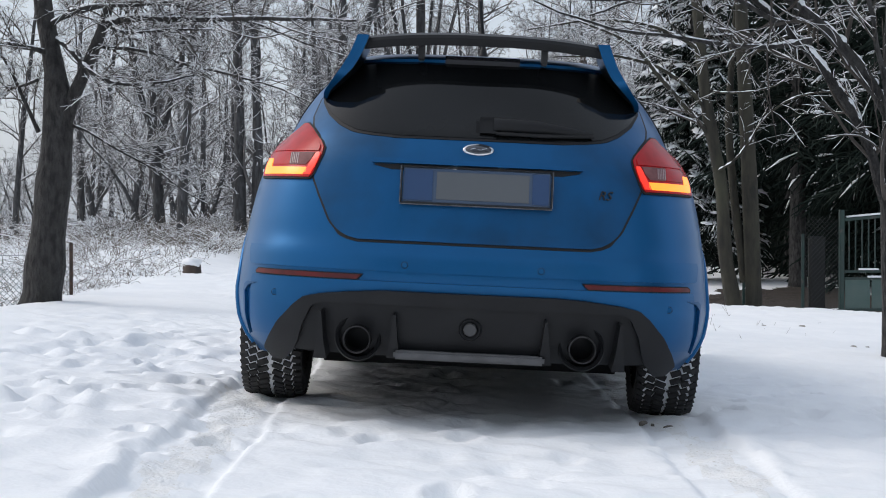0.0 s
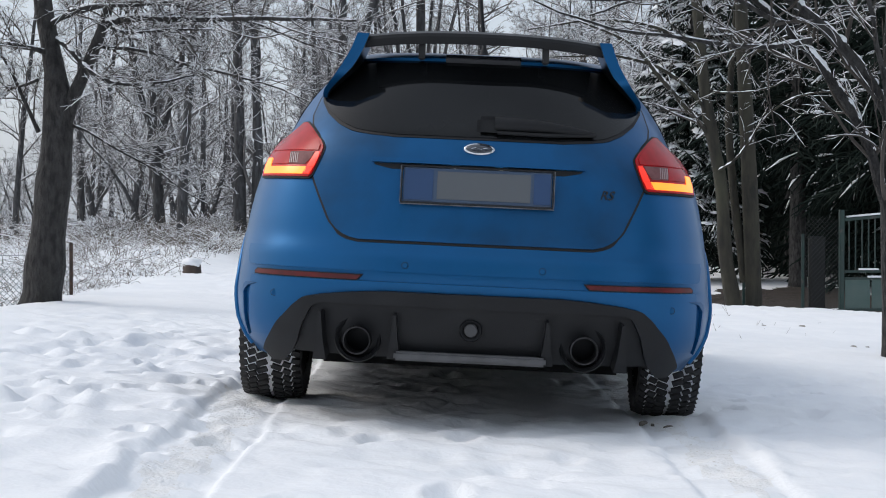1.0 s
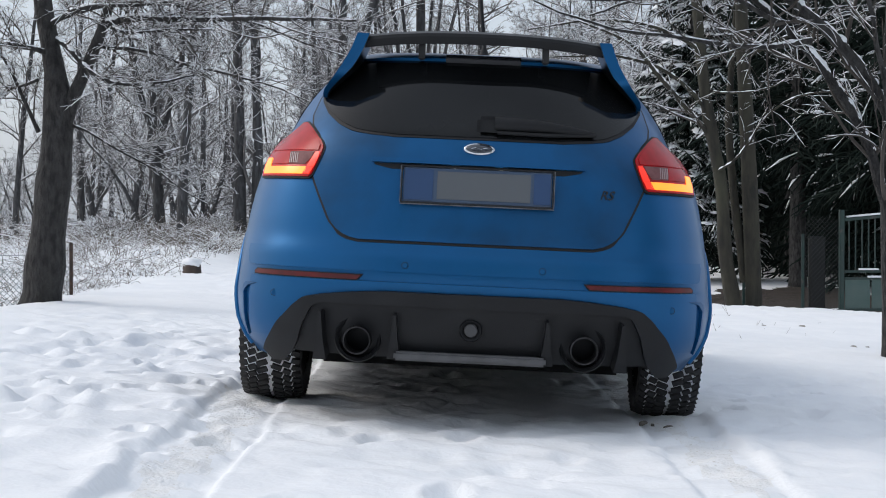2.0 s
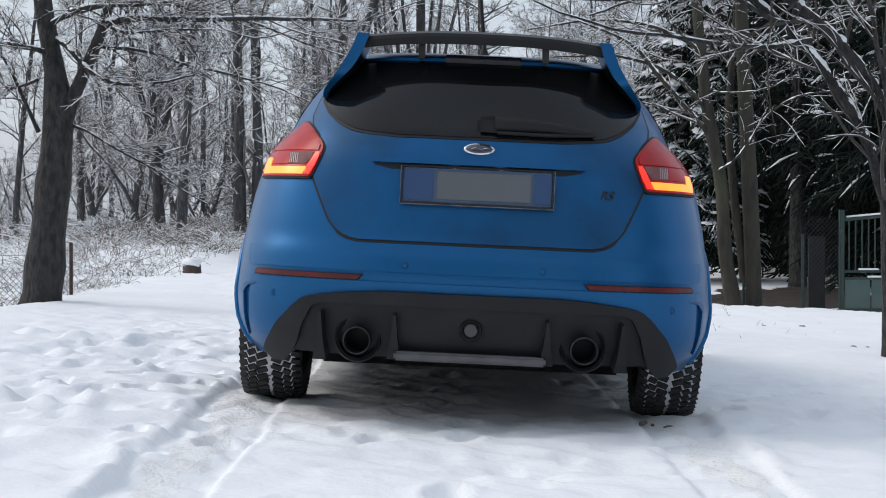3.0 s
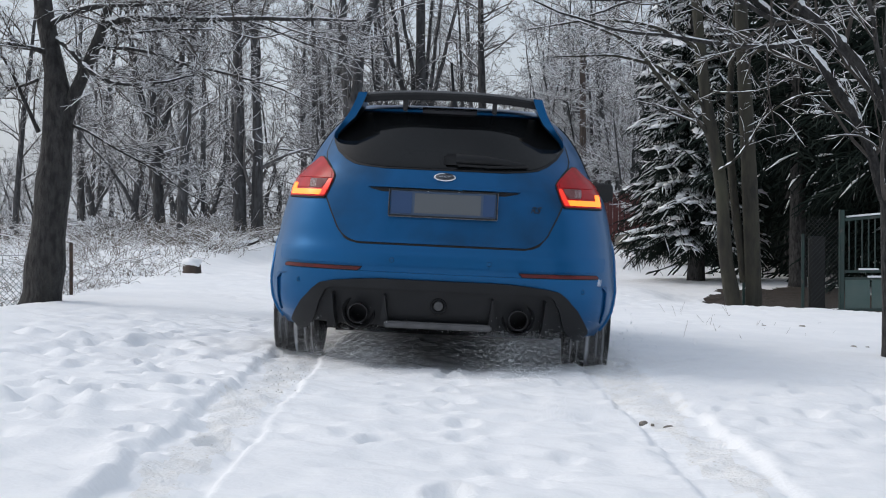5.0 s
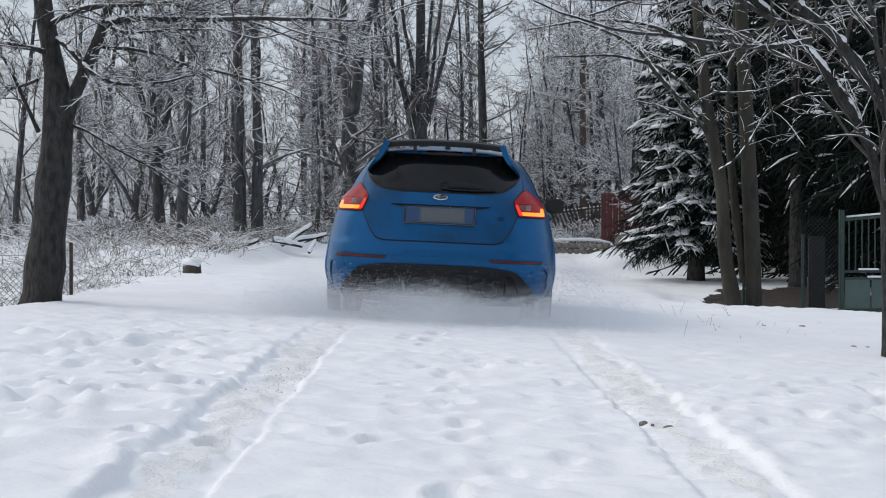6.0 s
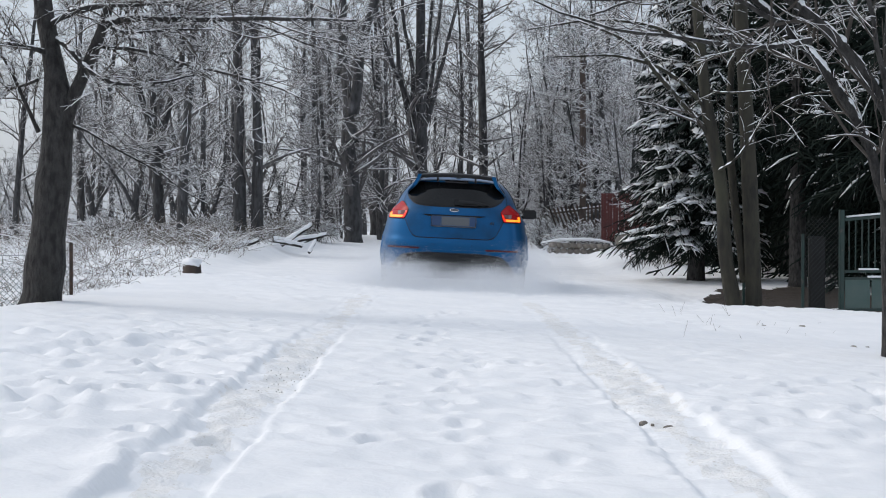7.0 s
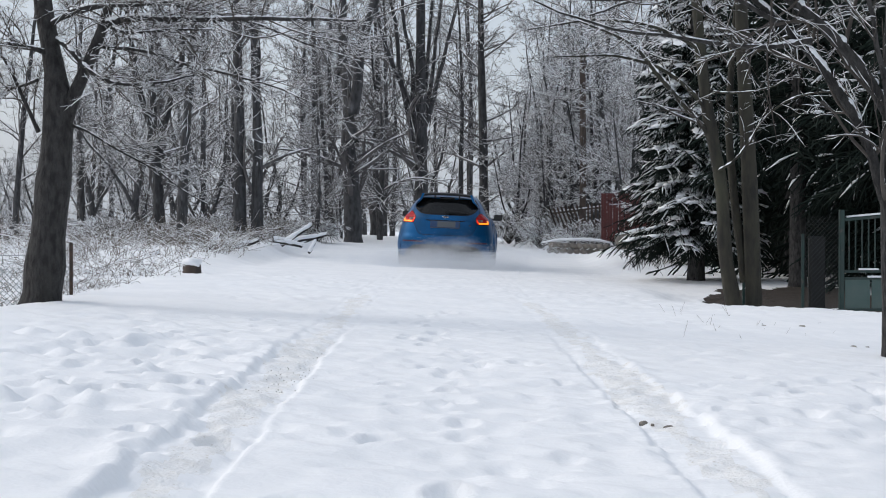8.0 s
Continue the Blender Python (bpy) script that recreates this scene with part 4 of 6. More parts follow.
def stem(points, radii, k=14, seed=0, jitter=0.0):
    """A smooth trunk through a few points."""
    p = np.array(points, float)
    s = np.concatenate([[0], np.cumsum(np.linalg.norm(np.diff(p, axis=0), axis=1))])
    u = np.linspace(0, s[-1], k)
    q = np.stack([np.interp(u, s, p[:, c]) for c in range(3)], -1)
    for _ in range(2):
        q[1:-1] = 0.25 * q[:-2] + 0.5 * q[1:-1] + 0.25 * q[2:]
    r = np.interp(u, s, radii)
    if jitter:
        q[1:] += np.random.RandomState(seed).normal(0, jitter, (k - 1, 3)) * [0.8, 0.8, 0.3]
        q[1:-1] = 0.2 * q[:-2] + 0.6 * q[1:-1] + 0.2 * q[2:]
    r[0] *= 1.22
    return q, r


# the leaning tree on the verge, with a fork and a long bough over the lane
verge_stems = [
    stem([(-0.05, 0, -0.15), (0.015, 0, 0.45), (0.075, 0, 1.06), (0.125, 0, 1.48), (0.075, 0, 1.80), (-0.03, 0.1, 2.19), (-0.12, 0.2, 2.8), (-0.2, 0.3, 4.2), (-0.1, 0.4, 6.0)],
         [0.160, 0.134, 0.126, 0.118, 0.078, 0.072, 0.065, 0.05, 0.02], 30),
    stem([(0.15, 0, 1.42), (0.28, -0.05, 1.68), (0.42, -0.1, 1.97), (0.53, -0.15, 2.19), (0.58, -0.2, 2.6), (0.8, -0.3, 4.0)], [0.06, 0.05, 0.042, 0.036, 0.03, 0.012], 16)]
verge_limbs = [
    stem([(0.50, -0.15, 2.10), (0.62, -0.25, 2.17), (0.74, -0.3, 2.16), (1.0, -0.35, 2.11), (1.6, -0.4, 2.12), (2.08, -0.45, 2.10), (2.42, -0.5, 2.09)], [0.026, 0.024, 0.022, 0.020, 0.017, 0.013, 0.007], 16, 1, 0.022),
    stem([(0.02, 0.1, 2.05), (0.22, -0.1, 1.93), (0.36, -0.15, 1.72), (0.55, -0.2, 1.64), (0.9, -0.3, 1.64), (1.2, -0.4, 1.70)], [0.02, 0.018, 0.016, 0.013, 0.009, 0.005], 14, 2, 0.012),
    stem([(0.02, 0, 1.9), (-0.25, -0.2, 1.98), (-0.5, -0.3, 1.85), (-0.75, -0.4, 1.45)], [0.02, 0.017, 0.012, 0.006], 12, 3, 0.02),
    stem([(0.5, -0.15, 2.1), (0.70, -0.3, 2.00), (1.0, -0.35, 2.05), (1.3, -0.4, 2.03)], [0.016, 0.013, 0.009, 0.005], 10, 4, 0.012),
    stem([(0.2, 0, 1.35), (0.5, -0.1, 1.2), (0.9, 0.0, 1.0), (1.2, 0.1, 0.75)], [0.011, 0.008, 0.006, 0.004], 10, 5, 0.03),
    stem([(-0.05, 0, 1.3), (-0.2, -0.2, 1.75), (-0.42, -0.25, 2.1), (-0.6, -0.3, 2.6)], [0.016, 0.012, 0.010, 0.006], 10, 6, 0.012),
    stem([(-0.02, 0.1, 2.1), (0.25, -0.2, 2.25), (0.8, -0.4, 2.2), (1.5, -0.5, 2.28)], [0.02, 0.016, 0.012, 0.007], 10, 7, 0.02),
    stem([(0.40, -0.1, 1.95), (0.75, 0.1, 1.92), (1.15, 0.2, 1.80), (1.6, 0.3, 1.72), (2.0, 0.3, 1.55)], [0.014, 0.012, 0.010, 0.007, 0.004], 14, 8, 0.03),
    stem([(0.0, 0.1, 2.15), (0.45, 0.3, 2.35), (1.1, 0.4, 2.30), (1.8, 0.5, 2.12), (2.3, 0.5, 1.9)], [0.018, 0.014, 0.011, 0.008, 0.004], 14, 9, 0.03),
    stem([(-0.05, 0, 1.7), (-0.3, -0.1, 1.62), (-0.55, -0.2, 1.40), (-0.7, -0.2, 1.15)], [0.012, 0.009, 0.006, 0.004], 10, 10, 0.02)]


def tree_with_limbs(name, stems, limbs, seed, label, at, bark=BARK, per_limb=(12, 7, 4), least=0.0027, snow_least=0.0030, stem_limbs=(9, 5, 5, 2), fat=0.9, span=(0.55, 0.98), lift=0.1):
    rng = np.random.RandomState(seed)
    base = tree_parts(name, stems, seed, *stem_limbs, least=least, bark=bark, limb_span=span, snow_least=snow_least, limb_ratio=0.25, fat=fat)
    limb_wood, crown, white = [], [], []
    for P, R in limbs:
        P, R = P[None], R[None]
        limb_wood.append(tubes(P, R, 8))
        b, rb = sprout(rng, P, R, per_limb[0], 0.06, 1.0, (25, 75), 0.46, 0.42, 8, 0.17, lift, least * 1.25)
        c, rc = sprout(rng, b, rb, per_limb[1], 0.1, 1.0, (20, 60), 0.5, 0.6, 6, 0.18, lift * 0.3, least * 0.95)
        d, rd = sprout(rng, c, rc, per_limb[2], 0.1, 1.0, (20, 60), 0.5, 0.65, 4, 0.2, -0.04, least * 0.7)
        for (Q, S, s) in ((b, rb, 5), (c, rc, 3), (d, rd, 3)):
            crown.append(tubes(Q, S, s))
            q, z = snow_on(Q, S, rng, 0.8, fat, snow_least if s > 3 else snow_least * 0.75)
            if len(q):
                white.append(tubes(q, z, 3))
        # the snow lies in uneven heaps along the limb
        fine = np.linspace(0, P.shape[1] - 1, P.shape[1] * 7)
        way = np.stack([np.interp(fine, np.arange(P.shape[1]), P[0, :, c]) for c in range(3)], -1)
        thick = np.interp(fine, np.arange(P.shape[1]), R[0])
        heap = np.convolve(rng.uniform(-0.1, 1.35, len(fine) + 2), [0.25, 0.5, 0.25], "valid")
        size = np.clip(heap, 0.3, 1.25) * np.maximum(thick * 0.92, snow_least * 1.9)
        way[:, 2] += thick * 0.62 + size * 0.3
        way[:, :2] += rng.normal(0, 0.12, (len(fine), 2)) * thick[:, None]
        white.append(tubes(way[None], size[None], 6))
    tree = make_tree(name, base, label, at)
    tagged(part("branchwork", mesh_of("branchwork", *joined(crown), TWIG), tree), kind="stuff")
    for v, f in limb_wood:
        part("limb", mesh_of("limb", v, f, bark), tree)
    part("limb_snow", mesh_of("limb_snow", *joined(white), SNOW_FALLEN), tree, "snow lying along the limbs")
    return tree


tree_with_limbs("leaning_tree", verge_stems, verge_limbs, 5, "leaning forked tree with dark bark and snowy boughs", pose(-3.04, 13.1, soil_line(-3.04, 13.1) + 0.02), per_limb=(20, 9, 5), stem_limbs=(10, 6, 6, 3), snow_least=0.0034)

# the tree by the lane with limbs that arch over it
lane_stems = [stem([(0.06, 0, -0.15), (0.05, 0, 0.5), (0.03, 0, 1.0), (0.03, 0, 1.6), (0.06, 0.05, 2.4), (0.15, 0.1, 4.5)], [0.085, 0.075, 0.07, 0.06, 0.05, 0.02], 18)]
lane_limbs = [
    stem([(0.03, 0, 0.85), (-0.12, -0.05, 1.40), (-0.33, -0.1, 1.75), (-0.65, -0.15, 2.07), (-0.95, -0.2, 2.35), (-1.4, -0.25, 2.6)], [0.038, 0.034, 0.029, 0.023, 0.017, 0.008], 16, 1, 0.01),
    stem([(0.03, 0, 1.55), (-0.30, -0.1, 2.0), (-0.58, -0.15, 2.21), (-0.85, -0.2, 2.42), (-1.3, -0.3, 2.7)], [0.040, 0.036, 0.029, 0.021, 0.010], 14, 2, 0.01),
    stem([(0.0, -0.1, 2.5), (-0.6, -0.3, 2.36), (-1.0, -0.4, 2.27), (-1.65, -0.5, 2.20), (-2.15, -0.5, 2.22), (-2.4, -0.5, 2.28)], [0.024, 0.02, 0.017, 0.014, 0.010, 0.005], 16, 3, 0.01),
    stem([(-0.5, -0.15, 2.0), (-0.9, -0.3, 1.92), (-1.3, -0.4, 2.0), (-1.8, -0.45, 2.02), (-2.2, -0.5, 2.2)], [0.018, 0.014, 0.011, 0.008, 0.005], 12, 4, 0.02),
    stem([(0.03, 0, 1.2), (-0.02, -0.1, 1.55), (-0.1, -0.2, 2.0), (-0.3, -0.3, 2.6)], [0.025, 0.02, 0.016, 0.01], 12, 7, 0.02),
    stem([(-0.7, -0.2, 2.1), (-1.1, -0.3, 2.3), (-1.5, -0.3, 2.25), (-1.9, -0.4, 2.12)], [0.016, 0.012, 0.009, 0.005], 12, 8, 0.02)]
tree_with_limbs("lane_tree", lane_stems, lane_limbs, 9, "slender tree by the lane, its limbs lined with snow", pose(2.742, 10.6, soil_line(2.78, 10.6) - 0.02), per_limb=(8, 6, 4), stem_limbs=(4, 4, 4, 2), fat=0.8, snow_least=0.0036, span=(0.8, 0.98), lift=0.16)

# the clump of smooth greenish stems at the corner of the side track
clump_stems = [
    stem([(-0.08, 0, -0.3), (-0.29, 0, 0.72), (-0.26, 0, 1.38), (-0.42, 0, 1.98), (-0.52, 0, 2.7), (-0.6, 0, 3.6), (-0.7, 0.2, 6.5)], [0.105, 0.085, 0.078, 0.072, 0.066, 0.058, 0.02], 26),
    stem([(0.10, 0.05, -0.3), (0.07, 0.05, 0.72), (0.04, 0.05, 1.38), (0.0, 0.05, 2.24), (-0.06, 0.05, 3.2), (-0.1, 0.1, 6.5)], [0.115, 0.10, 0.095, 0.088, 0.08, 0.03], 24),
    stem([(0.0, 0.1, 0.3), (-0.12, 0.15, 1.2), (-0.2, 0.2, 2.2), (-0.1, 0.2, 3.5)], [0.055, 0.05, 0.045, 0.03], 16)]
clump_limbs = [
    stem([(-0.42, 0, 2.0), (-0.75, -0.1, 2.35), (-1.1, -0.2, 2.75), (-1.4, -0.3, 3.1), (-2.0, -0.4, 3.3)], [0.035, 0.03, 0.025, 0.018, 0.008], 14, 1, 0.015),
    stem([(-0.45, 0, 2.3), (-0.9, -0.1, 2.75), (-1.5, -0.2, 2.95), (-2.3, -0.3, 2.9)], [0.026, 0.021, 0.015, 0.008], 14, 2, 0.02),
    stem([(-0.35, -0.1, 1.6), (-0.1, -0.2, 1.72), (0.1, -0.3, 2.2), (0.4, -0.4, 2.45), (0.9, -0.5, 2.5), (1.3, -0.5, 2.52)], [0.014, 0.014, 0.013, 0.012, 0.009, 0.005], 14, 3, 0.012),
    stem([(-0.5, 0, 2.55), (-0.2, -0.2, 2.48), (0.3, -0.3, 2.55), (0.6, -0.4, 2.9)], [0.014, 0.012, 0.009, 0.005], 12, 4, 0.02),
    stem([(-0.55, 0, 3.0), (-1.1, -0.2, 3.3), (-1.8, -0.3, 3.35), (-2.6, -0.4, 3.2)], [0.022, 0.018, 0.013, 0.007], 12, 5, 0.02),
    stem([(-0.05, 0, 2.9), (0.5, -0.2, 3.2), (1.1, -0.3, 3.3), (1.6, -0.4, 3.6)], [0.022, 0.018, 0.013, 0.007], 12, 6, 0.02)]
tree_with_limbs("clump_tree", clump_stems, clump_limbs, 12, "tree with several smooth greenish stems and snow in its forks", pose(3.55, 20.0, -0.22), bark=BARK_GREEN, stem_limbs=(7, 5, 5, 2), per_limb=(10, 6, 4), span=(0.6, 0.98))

# woodland along the field and behind the crest
rng_w = np.random.RandomState(3)


def straight(h, r, seed, bend=0.12, start=-0.3):
    g = np.random.RandomState(seed)
    zs = np.linspace(start, h, 9)
    sway = np.cumsum(g.normal(0, bend, (9, 2)), 0) * np.linspace(0, 1, 9)[:, None]
    return stem([(sway[i, 0], sway[i, 1], zs[i]) for i in range(9)], np.interp(zs, [start, 1, h], [r * 1.1, r, r * 0.2]), 20)


WOOD = dict(bark=BARK_WOOD, twig=TWIG_WOOD)
FOREST = {
    "tall": tree_parts("tall", [straight(10.5, 0.12, 1)], 21, 26, 7, 6, 2, least=0.0062, snow=0.75, limb_span=(0.14, 0.98), limb_ratio=0.20, limb_angle=(45, 85), snow_least=0.0062, fat=0.8, **WOOD),
    "forked": tree_parts("forked", [straight(4.5, 0.13, 2, 0.05), stem([(0, 0, 2.0), (-0.4, 0.1, 3.2), (-0.7, 0.2, 5.5), (-0.8, 0, 11)], [0.08, 0.07, 0.05, 0.02], 16, 5, 0.05), stem([(0, 0, 2.6), (0.5, 0, 4.0), (0.6, 0.2, 6.5), (0.9, 0, 12)], [0.085, 0.07, 0.05, 0.02], 16, 6, 0.05)], 22, 12, 6, 6, 2,
                         least=0.0062, snow=0.75, limb_span=(0.2, 0.98), limb_ratio=0.30, limb_angle=(40, 85), snow_least=0.0062, fat=0.8, **WOOD),
    "crooked": tree_parts("crooked", [stem([(0, 0, -0.3), (0.1, 0, 1.0), (-0.15, 0.1, 2.0), (-0.5, 0.1, 3.2), (-0.4, 0, 5.0), (-0.7, 0, 8.5)], [0.13, 0.11, 0.09, 0.07, 0.05, 0.02], 20, 7, 0.04), stem([(0.1, 0, 0.9), (0.5, 0.1, 1.7), (0.9, 0, 2.3), (1.7, 0, 3.0), (2.2, 0, 4.4)], [0.06, 0.05, 0.04, 0.03, 0.012], 14, 8, 0.04)], 23, 14, 7, 6, 2,
                          least=0.0062, snow=0.8, limb_span=(0.15, 0.98), limb_ratio=0.34, limb_angle=(40, 85), snow_least=0.0066, fat=0.85, **WOOD),
    "fan": tree_parts("fan", [straight(12, 0.15, 4, 0.05)] + [stem([(0, 0, 1.4 + 0.3 * i), (s * 0.22, 0.1, 2.6 + 0.2 * i), (s * 0.6, 0.2, 5.0), (s * 1.2, 0.1, 10)], [0.07, 0.055, 0.04, 0.015], 16, 10 + i, 0.05) for i, s in enumerate((-1, 1, -0.5, 0.6, 1.6, -1.7))], 24, 12, 6, 5, 2,
                      least=0.007, snow=0.6, limb_span=(0.12, 0.98), limb_ratio=0.20, limb_angle=(30, 75), snow_least=0.0062, fat=0.7, **WOOD),
    "poplar": tree_parts("poplar", [straight(11, 0.11, 9, 0.05)], 29, 44, 6, 6, 2, least=0.007, snow=0.6, limb_span=(0.16, 0.99), limb_ratio=0.12, limb_angle=(50, 85), snow_least=0.0062, fat=0.7, **WOOD),
    "far": tree_parts("far", [straight(9.5, 0.10, 5, 0.16)], 25, 24, 6, 5, 2, least=0.0082, snow=0.7, limb_span=(0.06, 0.98), limb_ratio=0.26, limb_angle=(40, 85), snow_least=0.0085, fat=0.8, **WOOD),
    "far_low": tree_parts("far_low", [straight(5.0, 0.07, 6, 0.2), stem([(0, 0, 0.4), (0.5, 0, 1.5), (0.9, 0.1, 3.5)], [0.05, 0.04, 0.015]), stem([(0, 0, 0.2), (-0.6, 0, 1.3), (-1.1, 0.1, 3.2)], [0.05, 0.04, 0.015])], 26, 9, 6, 5, 2, least=0.0082, snow=0.85, limb_span=(0.1, 0.98), limb_ratio=0.45, limb_angle=(35, 85), snow_least=0.009, fat=0.9, **WOOD),
    "snowy": tree_parts("snowy", [straight(8.0, 0.08, 7, 0.2), stem([(0, 0, 1.0), (0.6, 0, 2.2), (1.2, 0.1, 5)], [0.05, 0.04, 0.02]), stem([(0, 0, 0.8), (-0.7, 0, 2.0), (-1.3, 0.1, 5)], [0.05, 0.04, 0.02])], 27, 11, 7, 6, 2, least=0.0075, snow=1.0, limb_span=(0.06, 0.98), limb_ratio=0.42, limb_angle=(45, 95), snow_least=0.0105, fat=1.1, lift=0.02, **WOOD),
}
LABELS = {"tall": "tall bare woodland tree with snow on its branches", "forked": "bare forked woodland tree with snowy branches", "crooked": "crooked bare tree with low snowy limbs",
          "fan": "many-stemmed bare tree, its stems fanning upward", "far": "distant bare tree with a fine grey crown", "far_low": "low bare distant tree dusted with snow", "poplar": "slim upright bare tree with short side twigs", "snowy": "bare tree whose twigs are thickly white with snow"}


def plant(kind, x, y, z, turn, size, thick=1.0, lean=0.0):
    return make_tree("bare_tree", FOREST[kind], LABELS[kind], pose(x, y, z, 0, lean, turn) @ Matrix.Diagonal((size * thick, size * thick, size, 1)), "trees of the wood")


for kind, x, y, z, turn, size, thick, lean in (
        ("crooked", -8.2, 40.0, 0.50, 10, 0.62, 0.9, 0), ("crooked", -6.8, 38.0, 0.55, 200, 0.7, 1.0, 0), ("forked", -5.93, 36.0, 0.52, 20, 0.85, 1.1, 0), ("tall", -5.2, 34.0, 0.42, 70, 1.0, 0.85, 0),
        ("tall", -4.26, 36.0, 0.58, 150, 1.05, 1.0, 1), ("forked", -3.9, 36.0, 0.62, 100, 1.0, 0.95, 2), ("tall", -3.37, 50.0, 0.75, 220, 0.8, 0.7, 0), ("forked", -2.41, 46.0, 0.55, 300, 1.25, 1.45, -1),
        ("fan", -0.62, 50.0, 0.50, 40, 1.15, 1.15, 0), ("poplar", 1.32, 55.0, 0.50, 10, 1.15, 1.25, 0), ("tall", 3.6, 62.0, 0.6, 120, 0.8, 0.8, 0), ("tall", -10.0, 40.0, 0.05, 30, 0.7, 1.0, 0),
        ("snowy", 4.6, 52.0, 0.5, 40, 0.9, 1.0, 0), ("snowy", 6.2, 47.0, 0.35, 140, 1.0, 1.0, 0), ("snowy", 3.9, 60.0, 0.5, 230, 0.9, 1.0, 0), ("snowy", 5.4, 40.0, 0.2, 320, 0.75, 1.0, 0), ("snowy", 7.4, 55.0, 0.4, 80, 1.2, 1.0, 0),
        ("snowy", 3.0, 68.0, 0.3, 10, 0.8, 1.0, 0), ("snowy", 5.0, 46.0, 0.3, 60, 0.7, 1.0, 0), ("snowy", 4.4, 57.0, 0.4, 160, 0.9, 1.0, 0), ("snowy", 3.5, 55.0, 0.4, 290, 0.75, 1.0, 0), ("snowy", 5.8, 52.0, 0.4, 20, 1.0, 1.0, 0), ("snowy", 2.6, 60.0, 0.3, 190, 0.7, 1.0, 0), ("crooked", -9.4, 46.0, 0.3, 120, 0.7, 0.9, 0), ("crooked", -7.6, 48.0, 0.5, 50, 0.75, 0.9, 0), ("snowy", 5.0, 64.0, 0.3, 100, 1.1, 1.0, 0)):
    plant(kind, x, y, z, turn, size, thick, lean)
for i in range(64):
    y = rng_w.uniform(48, 95)
    x = rng_w.uniform(-0.30, 0.27) * y
    if abs(x / y - 0.045) < 0.022 and y < 100:
        continue
    kind = rng_w.choice(["far", "far", "far_low", "far_low", "tall"]) if x < 3 else rng_w.choice(["far", "snowy", "far_low"])
    plant(str(kind), x, y, float(land(x, y)) - 0.1, rng_w.uniform(0, 360), rng_w.uniform(0.75, 1.25), 1.0)
for i in range(10):
    y = rng_w.uniform(40, 54)
    x = rng_w.uniform(-0.27, -0.06) * y
    plant("far_low" if i % 3 else "crooked", x, y, float(land(x, y)) - 0.1, rng_w.uniform(0, 360), rng_w.uniform(0.5, 0.85), 1.0)
for x, y, turn, size in ((-4.7, 46, 20, 0.55), (-6.1, 50, 110, 0.6), (-12.0, 50, 210, 0.6), (-2.9, 49, 300, 0.5), (-3.7, 55, 70, 0.6), (-14.2, 56, 160, 0.7), (-9.6, 54, 250, 0.6), (-0.9, 56, 35, 0.5)):
    plant("far_low", x, y, float(land(x, y)) - 0.1, turn, size, 1.0)
for i in range(8):
    y = rng_w.uniform(56, 72)
    x = rng_w.uniform(-0.085, 0.015) * y
    plant("far", x, y, float(land(x, y)) - 0.1, rng_w.uniform(0, 360), rng_w.uniform(0.9, 1.2), 1.0)


# snow-laden thicket along the far fences
for x, y, turn, size in ((2.3, 54, 15, 0.6), (3.2, 53, 80, 0.75), (4.0, 53, 140, 0.85), (4.7, 52, 200, 0.9), (3.3, 57, 260, 0.85), (4.9, 55, 320, 1.0), (5.6, 50, 30, 1.0), (2.7, 58, 110, 0.7), (3.7, 63, 45, 1.1)):
    plant("snowy", x, y, float(land(x, y)) - 0.1, turn, size, 1.0)
for x, y, turn, size in ((-7.4, 44, 10, 0.8), (-6.0, 43, 95, 0.8), (-4.9, 41, 170, 0.75), (-2.0, 58, 300, 1.0), (0.6, 60, 60, 1.0), (-8.8, 42, 210, 0.8), (-4.4, 58, 75, 1.0)):
    plant("far", x, y, float(land(x, y)) - 0.1, turn, size, 1.0)


